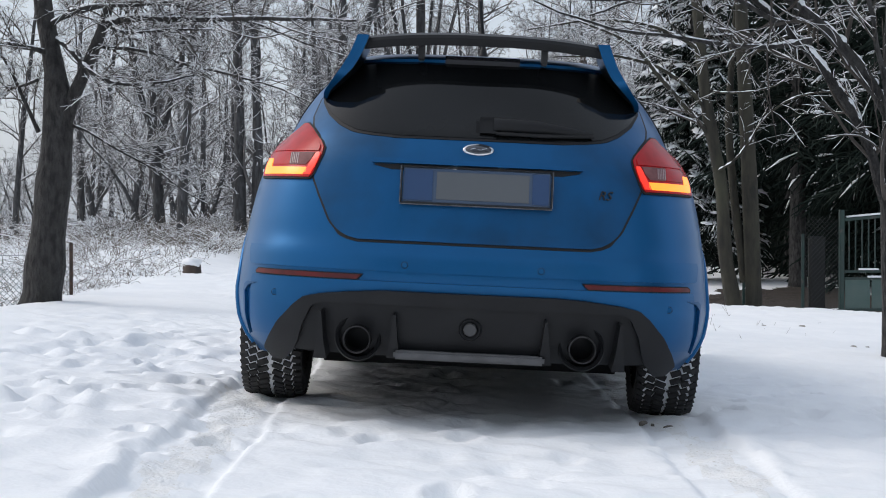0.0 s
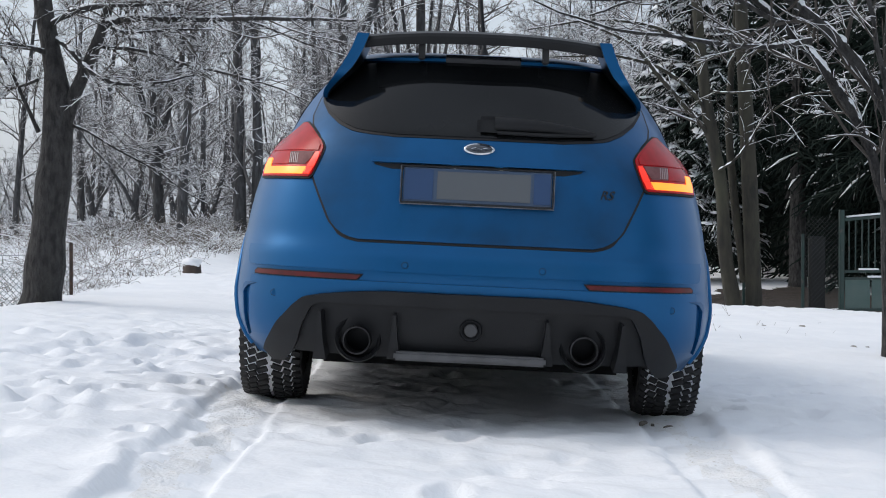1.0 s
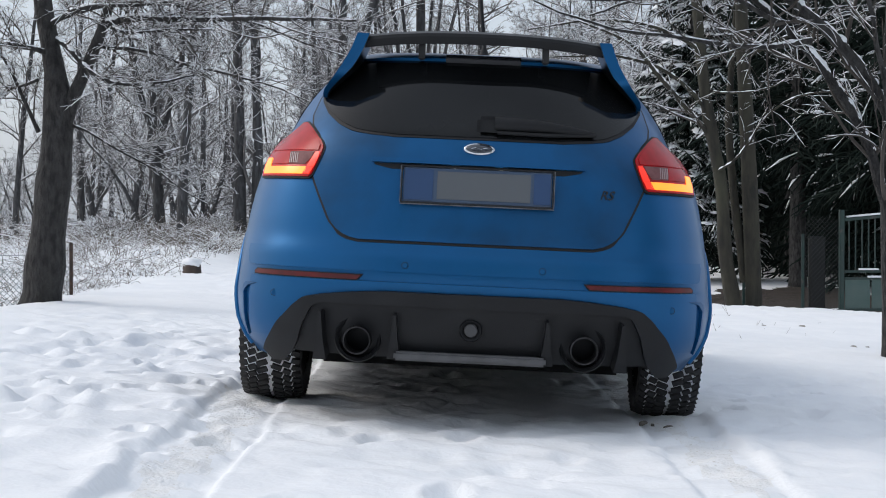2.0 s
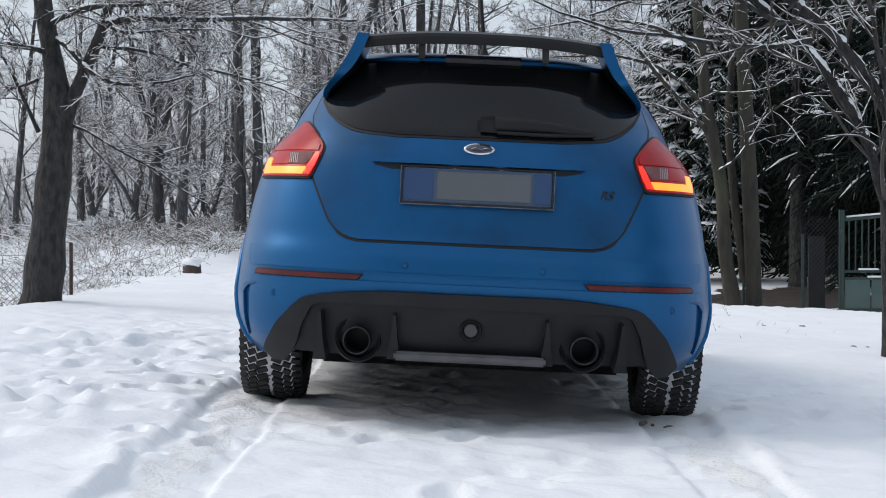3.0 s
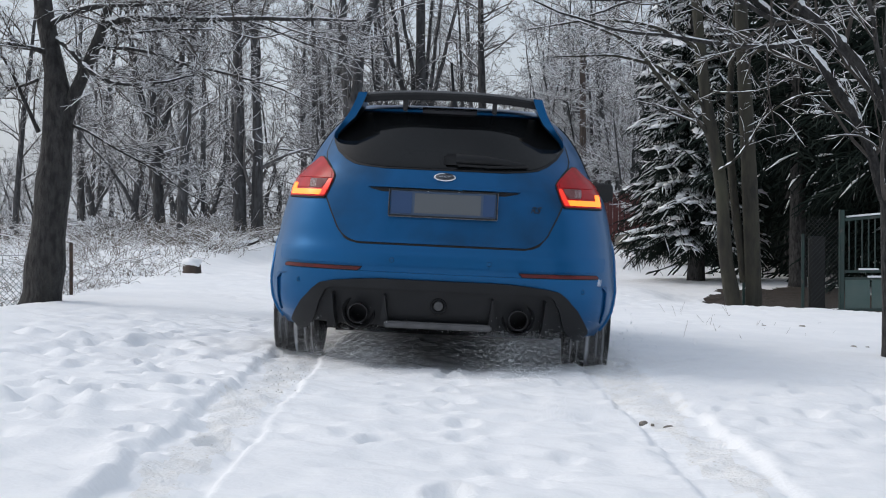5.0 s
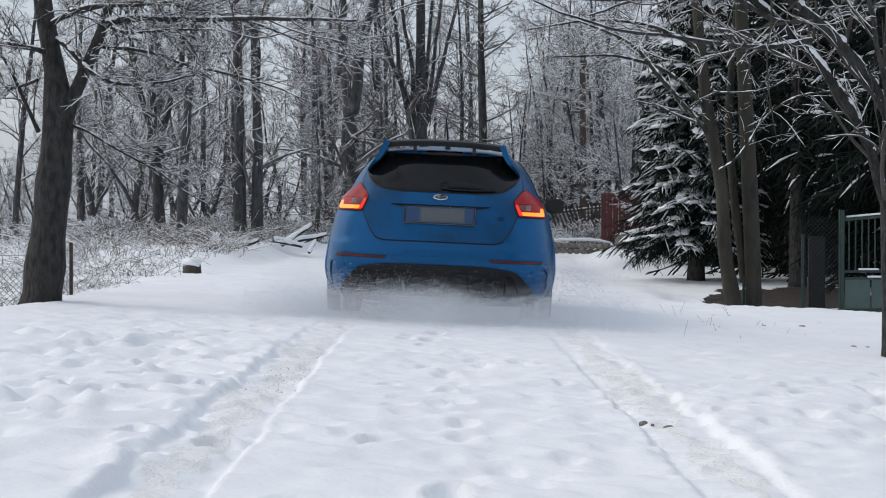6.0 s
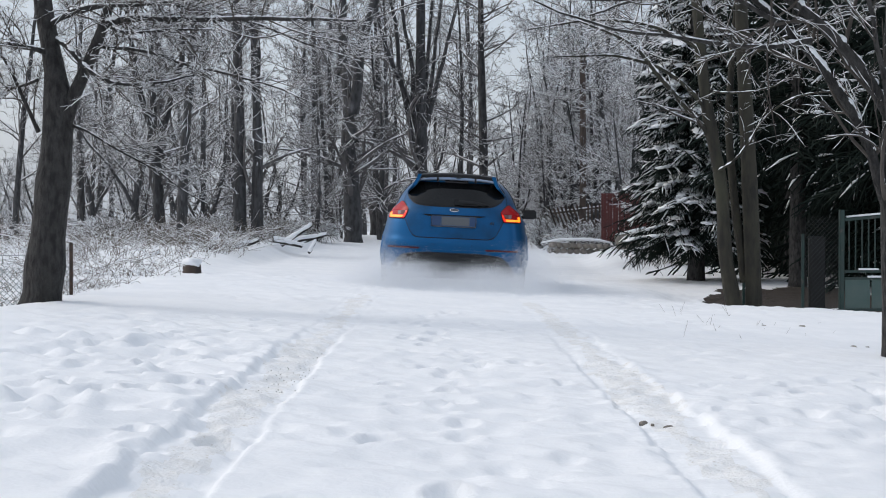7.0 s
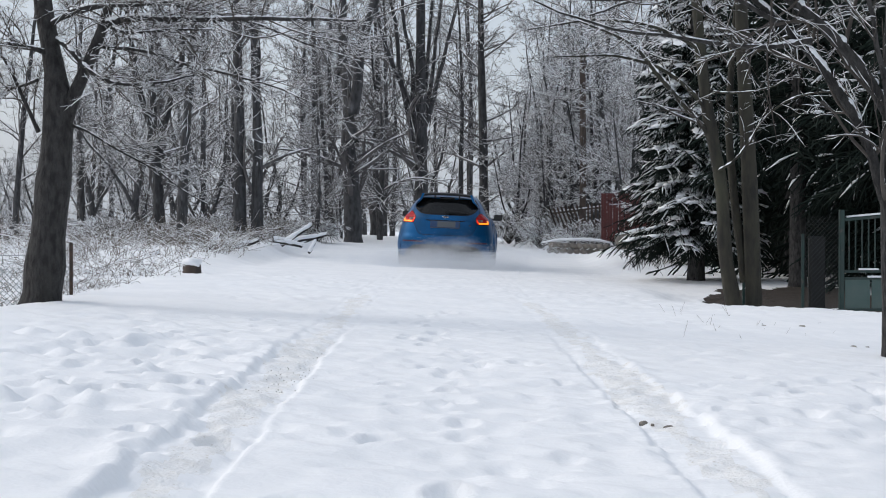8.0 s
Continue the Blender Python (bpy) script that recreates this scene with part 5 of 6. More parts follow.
# ---- dark spruces on the corner plot, and unseen ones that block light ----
def spruce_parts(seed, height, reach, start, boughs, side=11, shoots=2, white=0.3, fine=1.0, lumps=3):
    rng = np.random.RandomState(seed)
    stem_p, stem_r = stem([(0, 0, -0.4), (0.03, 0, 0.5), (0.0, 0.02, height * 0.5), (0, 0, height)], [0.17, 0.15, 0.09, 0.01], 16)
    z = start + (height - start) * (np.sort(rng.rand(boughs)) ** 1.35)
    a = np.arange(boughs) * 2.39996 + rng.normal(0, 0.25, boughs)
    frac = (z - start) / (height - start)
    long = reach * (1 - frac) ** 0.75 * rng.uniform(0.75, 1.15, boughs) + 0.12
    out = np.stack([np.cos(a), np.sin(a), np.zeros(boughs)], -1)
    k = 6
    t = np.linspace(0, 1, k)
    droop = rng.uniform(0.25, 0.5, boughs)
    P = np.zeros((boughs, k, 3))
    P[:, :, :2] = out[:, None, :2] * (long[:, None] * t)[..., None]
    P[:, :, 2] = z[:, None] + long[:, None] * (0.06 * t - droop[:, None] * t ** 1.6 + 0.10 * t ** 4)
    P[:, 1:] += rng.normal(0, 0.03, (boughs, k - 1, 3))
    R = np.linspace(0.026, 0.010, k)[None] * np.ones((boughs, 1))
    # hanging side sprays, flat either hand of each bough
    tt = np.repeat(np.linspace(0.22, 1.0, side)[None], boughs, 0) + rng.normal(0, 0.03, (boughs, side))
    tt = np.clip(tt, 0.1, 1)
    f = tt * (k - 1)
    i = np.minimum(f.astype(int), k - 2)
    n = np.arange(boughs)[:, None]
    base = P[n, i] + (P[n, i + 1] - P[n, i]) * (f - i)[..., None]
    hand = np.where(np.arange(side) % 2 == 0, 1.0, -1.0)[None, :, None]
    across = np.stack([-np.sin(a), np.cos(a), np.zeros(boughs)], -1)[:, None] * hand
    way = unit(across * rng.uniform(0.5, 1.0, (boughs, side, 1)) + out[:, None] * rng.uniform(0.5, 0.9, (boughs, side, 1)) + np.array([0, 0, -0.55]) + rng.normal(0, 0.18, (boughs, side, 3)))
    ln = (long[:, None] * 0.42 * (1.15 - 0.75 * tt) + 0.06)[..., None]
    Q = np.stack([base, base + way * ln * 0.55, base + way * ln + np.array([0, 0, -0.10]) * ln], 2).reshape(-1, 3, 3)
    QR = np.tile(np.array([[0.013, 0.018, 0.006]]) * fine, (len(Q), 1)) * rng.uniform(0.8, 1.3, (len(Q), 1))
    # fine hanging shoots under the sprays
    c, rc = sprout(rng, Q, QR, shoots, 0.15, 1.0, (35, 80), 0.6, 0.7, 2, 0.1, -0.35, 0.011 * fine)
    crown = [tubes(P, R, 4), tubes(Q, QR, 3), tubes(c, rc, 3)]
    # snow lies on the outer, upper sprays
    pick = (rng.rand(len(Q)) < np.repeat(white * rng.uniform(0.0, 1.0, boughs), side)) & (np.repeat(tt.reshape(-1)[:, None], 1, 1)[:, 0] > 0.35)
    S = Q[pick].copy()
    SR = QR[pick] * rng.uniform(0.8, 1.5, (len(S), 1)) * np.array([[0.5, 1.2, 0.6]])
    S[:, :, 2] += 0.024
    on = rng.rand(boughs) < white * 2.0
    return mesh_of("trunk", *tubes(stem_p[None], stem_r[None], 12), BARK), mesh_of("needlework", *joined(crown), NEEDLE), mesh_of("lodged_snow", *with_quads(tubes(S, SR, 3), snow_lumps(rng, P, on, lumps, 0.10 if fine < 1 else 0.10)), SNOW_FALLEN)


def snow_lumps(rng, P, on, count, size):
    """Flattened heaps of snow lying on the outer part of the boughs: verts, triangles."""
    bm = bmesh.new()
    bmesh.ops.create_icosphere(bm, subdivisions=2, radius=1)
    base = np.array([v.co[:] for v in bm.verts])
    bm.verts.ensure_lookup_table()
    tri = np.array([[v.index for v in f.verts] for f in bm.faces])
    bm.free()
    Q = P[on]
    n, k = Q.shape[:2]
    f = rng.uniform(0.38, 0.98, (n, count)) * (k - 1)
    i = np.minimum(f.astype(int), k - 2)
    r = np.arange(n)[:, None]
    seg = Q[r, i + 1] - Q[r, i]
    c = (Q[r, i] + seg * (f - i)[..., None]).reshape(-1, 3)
    d = unit(seg.reshape(-1, 3))
    a = unit(np.cross(d, np.array([0, 0, 1.0])))
    up = np.cross(a, d)
    c = c + a * rng.normal(0, 0.06, (len(c), 1))
    s = size * rng.uniform(0.3, 1.2, (len(c), 1, 1))
    b = base[None] * (1 + rng.normal(0, 0.30, (len(c), len(base), 1)))
    V = c[:, None] + s * (b[..., :1] * 0.95 * d[:, None] + b[..., 1:2] * 0.80 * a[:, None] + (b[..., 2:] * 0.24 + 0.12) * up[:, None])
    F = tri[None] + len(base) * np.arange(len(c))[:, None, None]
    F = F.reshape(-1, 3)
    return V.reshape(-1, 3), F


def with_quads(a, b):
    return np.concatenate([a[0], b[0]]), a[1].tolist() + (b[1] + len(a[0])).tolist()


SPRUCE = {"full": spruce_parts(31, 9.0, 1.12, 0.78, 330, 20, 4, 0.85, 0.55, 16), "bare_foot": spruce_parts(32, 9.0, 2.1, 2.3, 140, 11, 1, 0.10), "broad": spruce_parts(33, 8.5, 2.2, 0.3, 140, 11, 1, 0.06)}
# the last four are unseen, added to darken reflections and sky light
for kind, x, y, turn, size in (("full", 3.98, 27.0, 20, 0.88), ("bare_foot", 5.3, 25.6, 70, 0.85), ("bare_foot", 6.5, 23.6, 200, 0.8), ("broad", 6.1, 30.0, 10, 1.0), ("broad", 7.9, 28.0, 120, 1.1),
                               ("broad", 8.2, 34.0, 220, 1.2), ("broad", 5.6, 35.5, 300, 0.9), ("bare_foot", 8.9, 25.0, 330, 1.0), ("broad", 10.5, 31.0, 60, 1.2), ("broad", 7.4, 37.0, 15, 1.2), ("broad", 9.4, 38.0, 95, 1.2), ("broad", 6.9, 33.0, 195, 1.1), ("broad", 9.6, 28.0, 140, 1.2), ("broad", 7.1, 25.9, 260, 1.0), ("broad", 8.0, 3.0, 250, 1.2), ("broad", 6.0, -6.5, 80, 1.3), ("broad", 0.2, -10.0, 190, 1.2), ("broad", -4.5, -11.5, 310, 1.2)):
    me = SPRUCE[kind]
    low = {"full": "dark spruce with drooping snow-laden boughs to the ground", "bare_foot": "tall dark spruce with a bare lower trunk", "broad": "broad dark spruce in the wood's shade, some added unseen to block light"}[kind]
    spruce = thing("spruce", None, low, "tree", "spruces on the corner plot", at=pose(x, y, float(land(x, y)), 0, 0, turn) @ Matrix.Diagonal((size, size, size, 1)))
    part("trunk", me[0], spruce)
    tagged(part("needlework", me[1], spruce, "dark green needled boughs"), kind="stuff")
    tagged(part("lodged_snow", me[2], spruce, "snow lying on the boughs"), kind="stuff")


# ---- undergrowth, stumps, fences and small things ----
def undergrowth():
    rng = np.random.RandomState(41)
    n = 8500
    y = rng.uniform(13.0, 44, n)
    x = -2.98 - 0.02 * (y - 13) - rng.exponential(2.3, n) - 0.35 * rng.rand(n)
    clump = value_noise(x, y, 1.2, 42) + 0.5
    clump = step(0.30, 0.72, clump + 0.25 * value_noise(x, y, 0.4, 43))
    keep = (rng.rand(n) < 0.10 + 0.95 * clump) & (x > -14) & ~((x > -5.0) & (x < -3.0) & (y > 21) & (y < 27.2) & (rng.rand(n) < 0.85))
    x, y = x[keep], y[keep]
    n = len(x)
    base = np.stack([x, y, land(x, y) - 0.03], -1)
    h = rng.uniform(0.06, 0.34, n) * (0.34 + 0.95 * step(13, 30, y)) * (0.7 + 0.7 * clump[keep])
    lean = rng.normal(0, 0.95, (n, 2))
    P = np.zeros((n, 4, 3))
    for j, t in enumerate((0, 0.4, 0.75, 1.0)):
        P[:, j] = base
        P[:, j, :2] += lean * (h * t ** 1.7)[:, None]
        P[:, j, 2] += h * (1.25 * t - 0.45 * t ** 2.5)
    R = np.maximum(0.0024, 0.0011 + 0.00011 * y)[:, None] * np.array([[1, 0.9, 0.7, 0.5]])
    c, rc = sprout(rng, P, R, 2, 0.3, 1.0, (25, 70), 0.5, 0.8, 2, 0.1, 0.1, 0.0026)
    Q, S = snow_on(P, R, rng, 0.72, 1.6, 0.0065)
    Q2, S2 = snow_on(c, rc, rng, 0.5, 1.6, 0.006)
    ob = thing("undergrowth", mesh_of("undergrowth", *joined([tubes(P, R, 3), tubes(c, rc, 3)]), DRY_GRASS), "dry brown weeds and brambles bent under snow", "weeds", kind="stuff")
    part("snow_on_weeds", mesh_of("snow_on_weeds", *joined([tubes(Q, S, 3), tubes(Q2, S2, 3)]), SNOW_FALLEN), ob, "snow lying on the weeds")


undergrowth()


def lump(rx, ry, rz, seed, rough=0.2, sub=3):
    bm = bmesh.new()
    bmesh.ops.create_icosphere(bm, subdivisions=sub, radius=1)
    for v in bm.verts:
        q = v.co * 1.4 + Vector((seed * 7.1, 0, 0))
        v.co *= 1 + rough * noise.noise(q) + rough * 0.5 * noise.noise(q * 2.3)
        v.co.x, v.co.y, v.co.z = v.co.x * rx, v.co.y * ry, v.co.z * rz
    return bm


def bush(x, y, w, h, seed, label, white=0.9, count=90):
    """A rounded shrub of many fine stems under snow."""
    rng = np.random.RandomState(seed)
    n = count
    a, e = rng.uniform(0, 2 * np.pi, n), rng.uniform(0.1, 1.4, n)
    tip = np.stack([np.cos(a) * np.cos(e) * w, np.sin(a) * np.cos(e) * w, np.sin(e) * h], -1) * rng.uniform(0.7, 1.1, (n, 1))
    t = np.linspace(0, 1, 4)[None, :, None]
    P = tip[:, None] * t + np.array([0, 0, 1.0]) * (h * 0.25 * np.sin(np.pi * t)) + rng.normal(0, 0.03, (n, 4, 3)) * t
    R = np.full((n, 4), 0.012) * np.array([[1, 0.8, 0.7, 0.5]])
    c, rc = sprout(rng, P, R, 7, 0.3, 1, (20, 70), 0.4, 0.7, 3, 0.15, 0.05, 0.008)
    Q, S = snow_on(P, R, rng, white, 1.2, 0.014)
    Q2, S2 = snow_on(c, rc, rng, white, 1.3, 0.016)
    ob = thing("shrub", mesh_of("shrub", *joined([tubes(P, R, 4), tubes(c, rc, 3)]), TWIG), label, "shrub", "shrubs by the far fence", at=pose(x, y, float(land(x, y)) - 0.02))
    part("lodged_snow", mesh_of("lodged_snow", *joined([tubes(Q, S, 4), tubes(Q2, S2, 3)]), SNOW_FALLEN), ob)


for i, (x, y, w, h) in enumerate(((3.6, 46.5, 0.9, 0.75), (2.75, 48, 0.8, 0.8), (4.3, 47.0, 0.7, 0.7), (2.0, 52, 0.9, 0.9), (3.2, 52, 1.0, 1.1), (-3.2, 44, 0.8, 0.6), (-4.3, 42, 0.9, 0.5), (-5.6, 40, 1.0, 0.5), (-7.0, 36, 1.1, 0.5))):
    bush(x, y, w, h, 50 + i, "bushy shrub bowed under thick snow")


def stump(x, y, r, h, turn, sunk=0.0):
    rng = np.random.RandomState(int(turn))
    n, rows = 22, []
    for z, g in ((-0.12, 1.2), (0.0, 1.12), (h * 0.35, 1.0), (h * 0.9, 0.97), (h, 0.92)):
        a = np.arange(n) * 2 * np.pi / n
        rr = r * g * (1 + 0.12 * np.sin(3 * a + turn) + rng.normal(0, 0.03, n))
        rows.append(np.stack([rr * np.cos(a), rr * np.sin(a), np.full(n, z)], -1))
    V = np.concatenate(rows + [np.array([[0, 0, h]])])
    idx = np.arange(5 * n).reshape(5, n)
    nx = np.roll(idx, -1, 1)
    F = np.stack([idx[:-1], nx[:-1], nx[1:], idx[1:]], -1).reshape(-1, 4).tolist() + [[idx[-1, i], nx[-1, i], 5 * n] for i in range(n)]
    ob = thing("tree_stump", mesh_of("tree_stump", V, F, OLD_WOOD), "sawn brown tree stump capped with snow", "tree stump", at=pose(x, y, float(land(x, y)) - sunk, 0, 0, turn))
    part("snow_cap", bm_mesh("snow_cap", lump(r * 1.08, r * 1.08, 0.07, turn, 0.3), SNOW_FALLEN, True), ob, "", pose(0, 0, h + 0.02))


stump(-3.16, 21.5, 0.115, 0.18, 40, 0.05)
stump(-4.55, 27.0, 0.08, 0.22, 75, 0.18)


def log(x, y, z, length, r, turn, lift, seed):
    rng = np.random.RandomState(seed)
    P = np.stack([np.linspace(-length / 2, length / 2, 8), rng.normal(0, 0.006, 8), rng.normal(0, 0.004, 8)], -1)
    R = np.linspace(r, r * 0.7, 8)
    v, f = tubes(P[None], R[None], 10)
    caps = [list(range(10)), list(range(70, 80))]
    me = mesh_of("fallen_log", v, f.tolist() + caps, BARK)
    ob = thing("fallen_log", me, "fallen log covered with a ridge of snow", "log", "fallen logs on the verge", at=pose(x, y, z, 0, -lift, turn))
    v, f = tubes((P + np.array([0, 0, r * 0.55]))[None], (R * rng.uniform(1.12, 1.4, 8))[None], 8)
    part("snow_ridge", mesh_of("snow_ridge", v, f, SNOW_FALLEN), ob)


for i, (x, y, z, ln, r, turn, lift) in enumerate(((-2.95, 34.5, 0.58, 0.75, 0.045, 20, 32), (-2.78, 34.8, 0.50, 0.7, 0.05, 15, 10), (-2.62, 35.2, 0.52, 0.5, 0.04, -10, 16), (-3.1, 34.2, 0.42, 0.6, 0.05, 10, -12),
                                                   (-2.55, 33.5, 0.36, 0.35, 0.03, 60, 45), (-4.0, 29.5, 0.42, 0.5, 0.05, 30, 50), (-3.7, 30.0, 0.38, 0.7, 0.05, 25, 12), (-3.55, 30.6, 0.40, 0.6, 0.04, -12, 20))):
    log(x, y, z, ln, r, turn, lift, 70 + i)


def netting(name, a, b, z0, z1, cell, r, mat, parent):
    """Diamond wire netting between two points."""
    a, b = np.array(a), np.array(b)
    long = np.linalg.norm(b - a)
    u = (b - a) / long
    h = z1 - z0
    segs = []
    for s in (-1, 1):
        for o in np.arange(-h, long + h, cell):
            p0, p1 = (o, 0.0), (o + s * h, h)
            pts = []
            for q in np.linspace(0, 1, 2):
                pts.append((p0[0] + (p1[0] - p0[0]) * q, h * q))
            t0, t1 = 0.0, 1.0
            dx = pts[1][0] - pts[0][0]
            lo, hi = sorted(((0 - pts[0][0]) / dx, (long - pts[0][0]) / dx))
            t0, t1 = max(t0, lo), min(t1, hi)
            if t1 - t0 < 0.05:
                continue
            e = [(pts[0][0] + dx * t, h * t) for t in (t0, t1)]
            segs.append([(a[0] + u[0] * q[0], a[1] + u[1] * q[0], z0 + q[1]) for q in e])
    segs = np.array(segs)
    v, f = tubes(segs, np.full((len(segs), 2), r), 3)
    return tagged(part(name, mesh_of(name, v, f, mat), parent, "diamond wire netting"), kind="stuff")


def wire_fence():
    fence = thing("wire_fence", None, "low wire netting fence on rusty posts in snow", "fence")
    for x, y in ((-3.42, 14.2), (-3.17, 14.6), (-4.6, 13.8), (-5.8, 13.5)):
        z = float(land(x, y))
        part("post", bm_mesh("post", box_bm([(x, y, z + 0.20, 0.028, 0.028, 0.56)], 0.004), RUST), fence)
    netting("netting", (-5.8, 13.5), (-3.42, 14.2), float(land(-4, 14)) - 0.1, float(land(-4, 14)) + 0.36, 0.05, 0.003, WIRE, fence)
    netting("netting", (-3.42, 14.2), (-3.17, 14.6), float(land(-3.4, 14)) - 0.1, float(land(-3.4, 14)) + 0.36, 0.05, 0.0022, WIRE, fence)
    segs = [[(-5.8, 13.5, 0.47), (-3.42, 14.2, 0.49)], [(-5.8, 13.5, 0.40), (-3.42, 14.2, 0.42)]]
    for s in segs:
        v, f = tubes(np.array([s]), np.full((1, 2), 0.003), 4)
        part("line_wire", mesh_of("line_wire", v, f, WIRE), fence)


wire_fence()


def green_gate():
    z = -0.30
    gate = thing("garden_gate", None, "green steel garden gate with bars and sheet panels", "gate", at=pose(4.56, 19.6, z, 0, 0, 8))
    part("gate_post", bm_mesh("gate_post", box_bm([(0.0, 0, 0.60, 0.055, 0.055, 1.25)], 0.006), GREEN_METAL), gate)
    part("gate_post", bm_mesh("gate_post", box_bm([(1.05, 0, 0.62, 0.06, 0.06, 1.30)], 0.006), GREEN_METAL), gate)
    part("top_rail", bm_mesh("top_rail", box_bm([(0.52, 0, 1.155, 0.98, 0.035, 0.035, 0, -5)], 0.004), GREEN_METAL), gate)
    for h in (0.08, 0.44, 0.52):
        part("rail", bm_mesh("rail", box_bm([(0.52, 0, h, 0.98, 0.035, 0.03)], 0.004), GREEN_METAL), gate)
    for i in range(12):
        part("bar", bm_mesh("bar", box_bm([(0.09 + i * 0.078, 0, 0.82 + 0.0035 * i, 0.014, 0.014, 0.62)], 0.002), GREEN_METAL), gate)
    for i in range(3):
        part("sheet_panel", bm_mesh("sheet_panel", box_bm([(0.19 + i * 0.32, -0.004, 0.26, 0.30, 0.012, 0.34)], 0.003), GREEN_PANEL), gate)
    for x, y, h, w in ((0.5, 0, 1.185, 0.9), (0.32, -0.01, 0.545, 0.25), (0.40, -0.02, 0.46, 0.2)):
        part("snow_strip", bm_mesh("snow_strip", box_bm([(x, y, h, w, 0.035, 0.022, 0, -5 if h > 1 else 0)], 0.008), SNOW_FALLEN, True), gate)
    side = thing("netting_fence", None, "wire netting fence beside the green gate", "fence")
    for x, y in ((4.18, 19.9), (3.95, 22.5)):
        part("post", bm_mesh("post", box_bm([(x, y, 0.05, 0.035, 0.035, 1.2)], 0.004), GREEN_METAL), side)
    netting("netting", (4.20, 19.9), (4.54, 19.65), -0.25, 0.85, 0.055, 0.0022, WIRE_SHADED, side)


green_gate()
board = thing("upright_slab", bm_mesh("upright_slab", box_bm([(0, 0, 0.42, 0.22, 0.07, 0.95)], 0.02), SLATE), "dark upright slab standing under the trees", "slab", at=pose(4.80, 22.0, -0.28, 0, 0, 12))

# rubble beside the gate
rng_r = np.random.RandomState(5)
for i in range(16):
    x, y = 3.75 + 0.07 * i + rng_r.normal(0, 0.03), 20.0 + rng_r.normal(0, 0.18)
    s = rng_r.uniform(0.05, 0.11)
    rock = thing("rubble_stone", bm_mesh("rubble_stone", lump(s * 1.3, s, s * 0.75, 80 + i, 0.35, 2), STONE), "rough brown stone half under snow", "stone", "rubble beside the gate", at=pose(x, y, float(land(x, y)) + 0.06, 0, 0, rng_r.uniform(0, 360)))
    if i % 3 == 0:
        part("snow_cap", bm_mesh("snow_cap", lump(s * 1.1, s * 0.9, s * 0.35, 90 + i, 0.2, 2), SNOW_FALLEN, True), rock, "", pose(0, 0, s * 0.6))


def red_fence():
    fence = thing("sheet_fence", None, "red-brown ribbed sheet metal fence on a low wall", "fence", at=pose(4.15, 45.0, 0.30, 0, 0, 6))
    for i in range(9):
        part("sheet", bm_mesh("sheet", box_bm([(0.08 + 0.155 * i, 0, 0.70, 0.145, 0.02, 1.28), (0.08 + 0.155 * i, -0.018, 0.70, 0.03, 0.02, 1.28)], 0.003), RED_SHEET), fence)
    wall = thing("low_wall", bm_mesh("low_wall", box_bm([(0.6, -0.9, 0.10, 0.75, 0.22, 0.55, 0, -14)], 0.02), STONE), "low rendered wall with a snow-covered top", "wall", at=pose(4.15, 45.0, 0.25, 0, 0, 6))
    part("snow_cap", bm_mesh("snow_cap", box_bm([(0.6, -0.9, 0.40, 0.78, 0.26, 0.05, 0, -14)], 0.02), SNOW_FALLEN, True), wall)


red_fence()


def picket_fence():
    fence = thing("picket_fence", None, "dark wooden paling fence dusted with snow", "fence", at=pose(3.2, 49.5, 0.55, 0, 0, -6))
    for i in range(15):
        lean = -20 if i < 9 else 0
        part("pale", bm_mesh("pale", box_bm([(0.11 * i, 0, 0.42 + 0.012 * i, 0.055, 0.025, 0.72, 0, lean)], 0.004), OLD_WOOD), fence)
    for h in (0.22, 0.62):
        part("rail", bm_mesh("rail", box_bm([(0.78, 0.03, h + 0.08, 1.75, 0.03, 0.06, 0, -7)], 0.004), OLD_WOOD), fence)
        part("snow_strip", bm_mesh("snow_strip", box_bm([(0.78, 0.02, h + 0.125, 1.7, 0.05, 0.035, 0, -7)], 0.008), SNOW_FALLEN, True), fence)
    pole = thing("wooden_pole", None, "upright weathered wooden pole by the fence", "pole", at=pose(4.15, 51.0, 0.4))
    v, f = tubes(np.array([[(0, 0, -0.2), (0.02, 0, 2), (0.0, 0, 5.5)]]), np.array([[0.10, 0.095, 0.085]]), 10)
    part("shaft", mesh_of("shaft", v, f, OLD_WOOD), pole)


picket_fence()


def culvert():
    wall = thing("stone_culvert", None, "low stone culvert wall with a snowy coping", "wall", at=pose(2.55, 42.0, 0.12, 0, 0, 4))
    rng = np.random.RandomState(9)
    for r in range(2):
        for i in range(9):
            w = rng.uniform(0.14, 0.19)
            part("stone", bm_mesh("stone", lump(w * 0.62, 0.12, 0.075, 110 + 9 * r + i, 0.18, 2), STONE), wall, "", pose(0.08 + 0.165 * i + 0.06 * r, 0, 0.06 + 0.13 * r - 0.006 * i))
    v, f = tubes(np.array([[(-0.15, 0, 0.25), (0.3, 0, 0.32), (0.9, 0, 0.33), (1.3, 0, 0.30), (1.6, 0, 0.24)]]), np.array([[0.02, 0.035, 0.042, 0.035, 0.02]]), 8)
    part("snow_cap", mesh_of("snow_cap", v, f, SNOW_FALLEN), wall)


culvert()

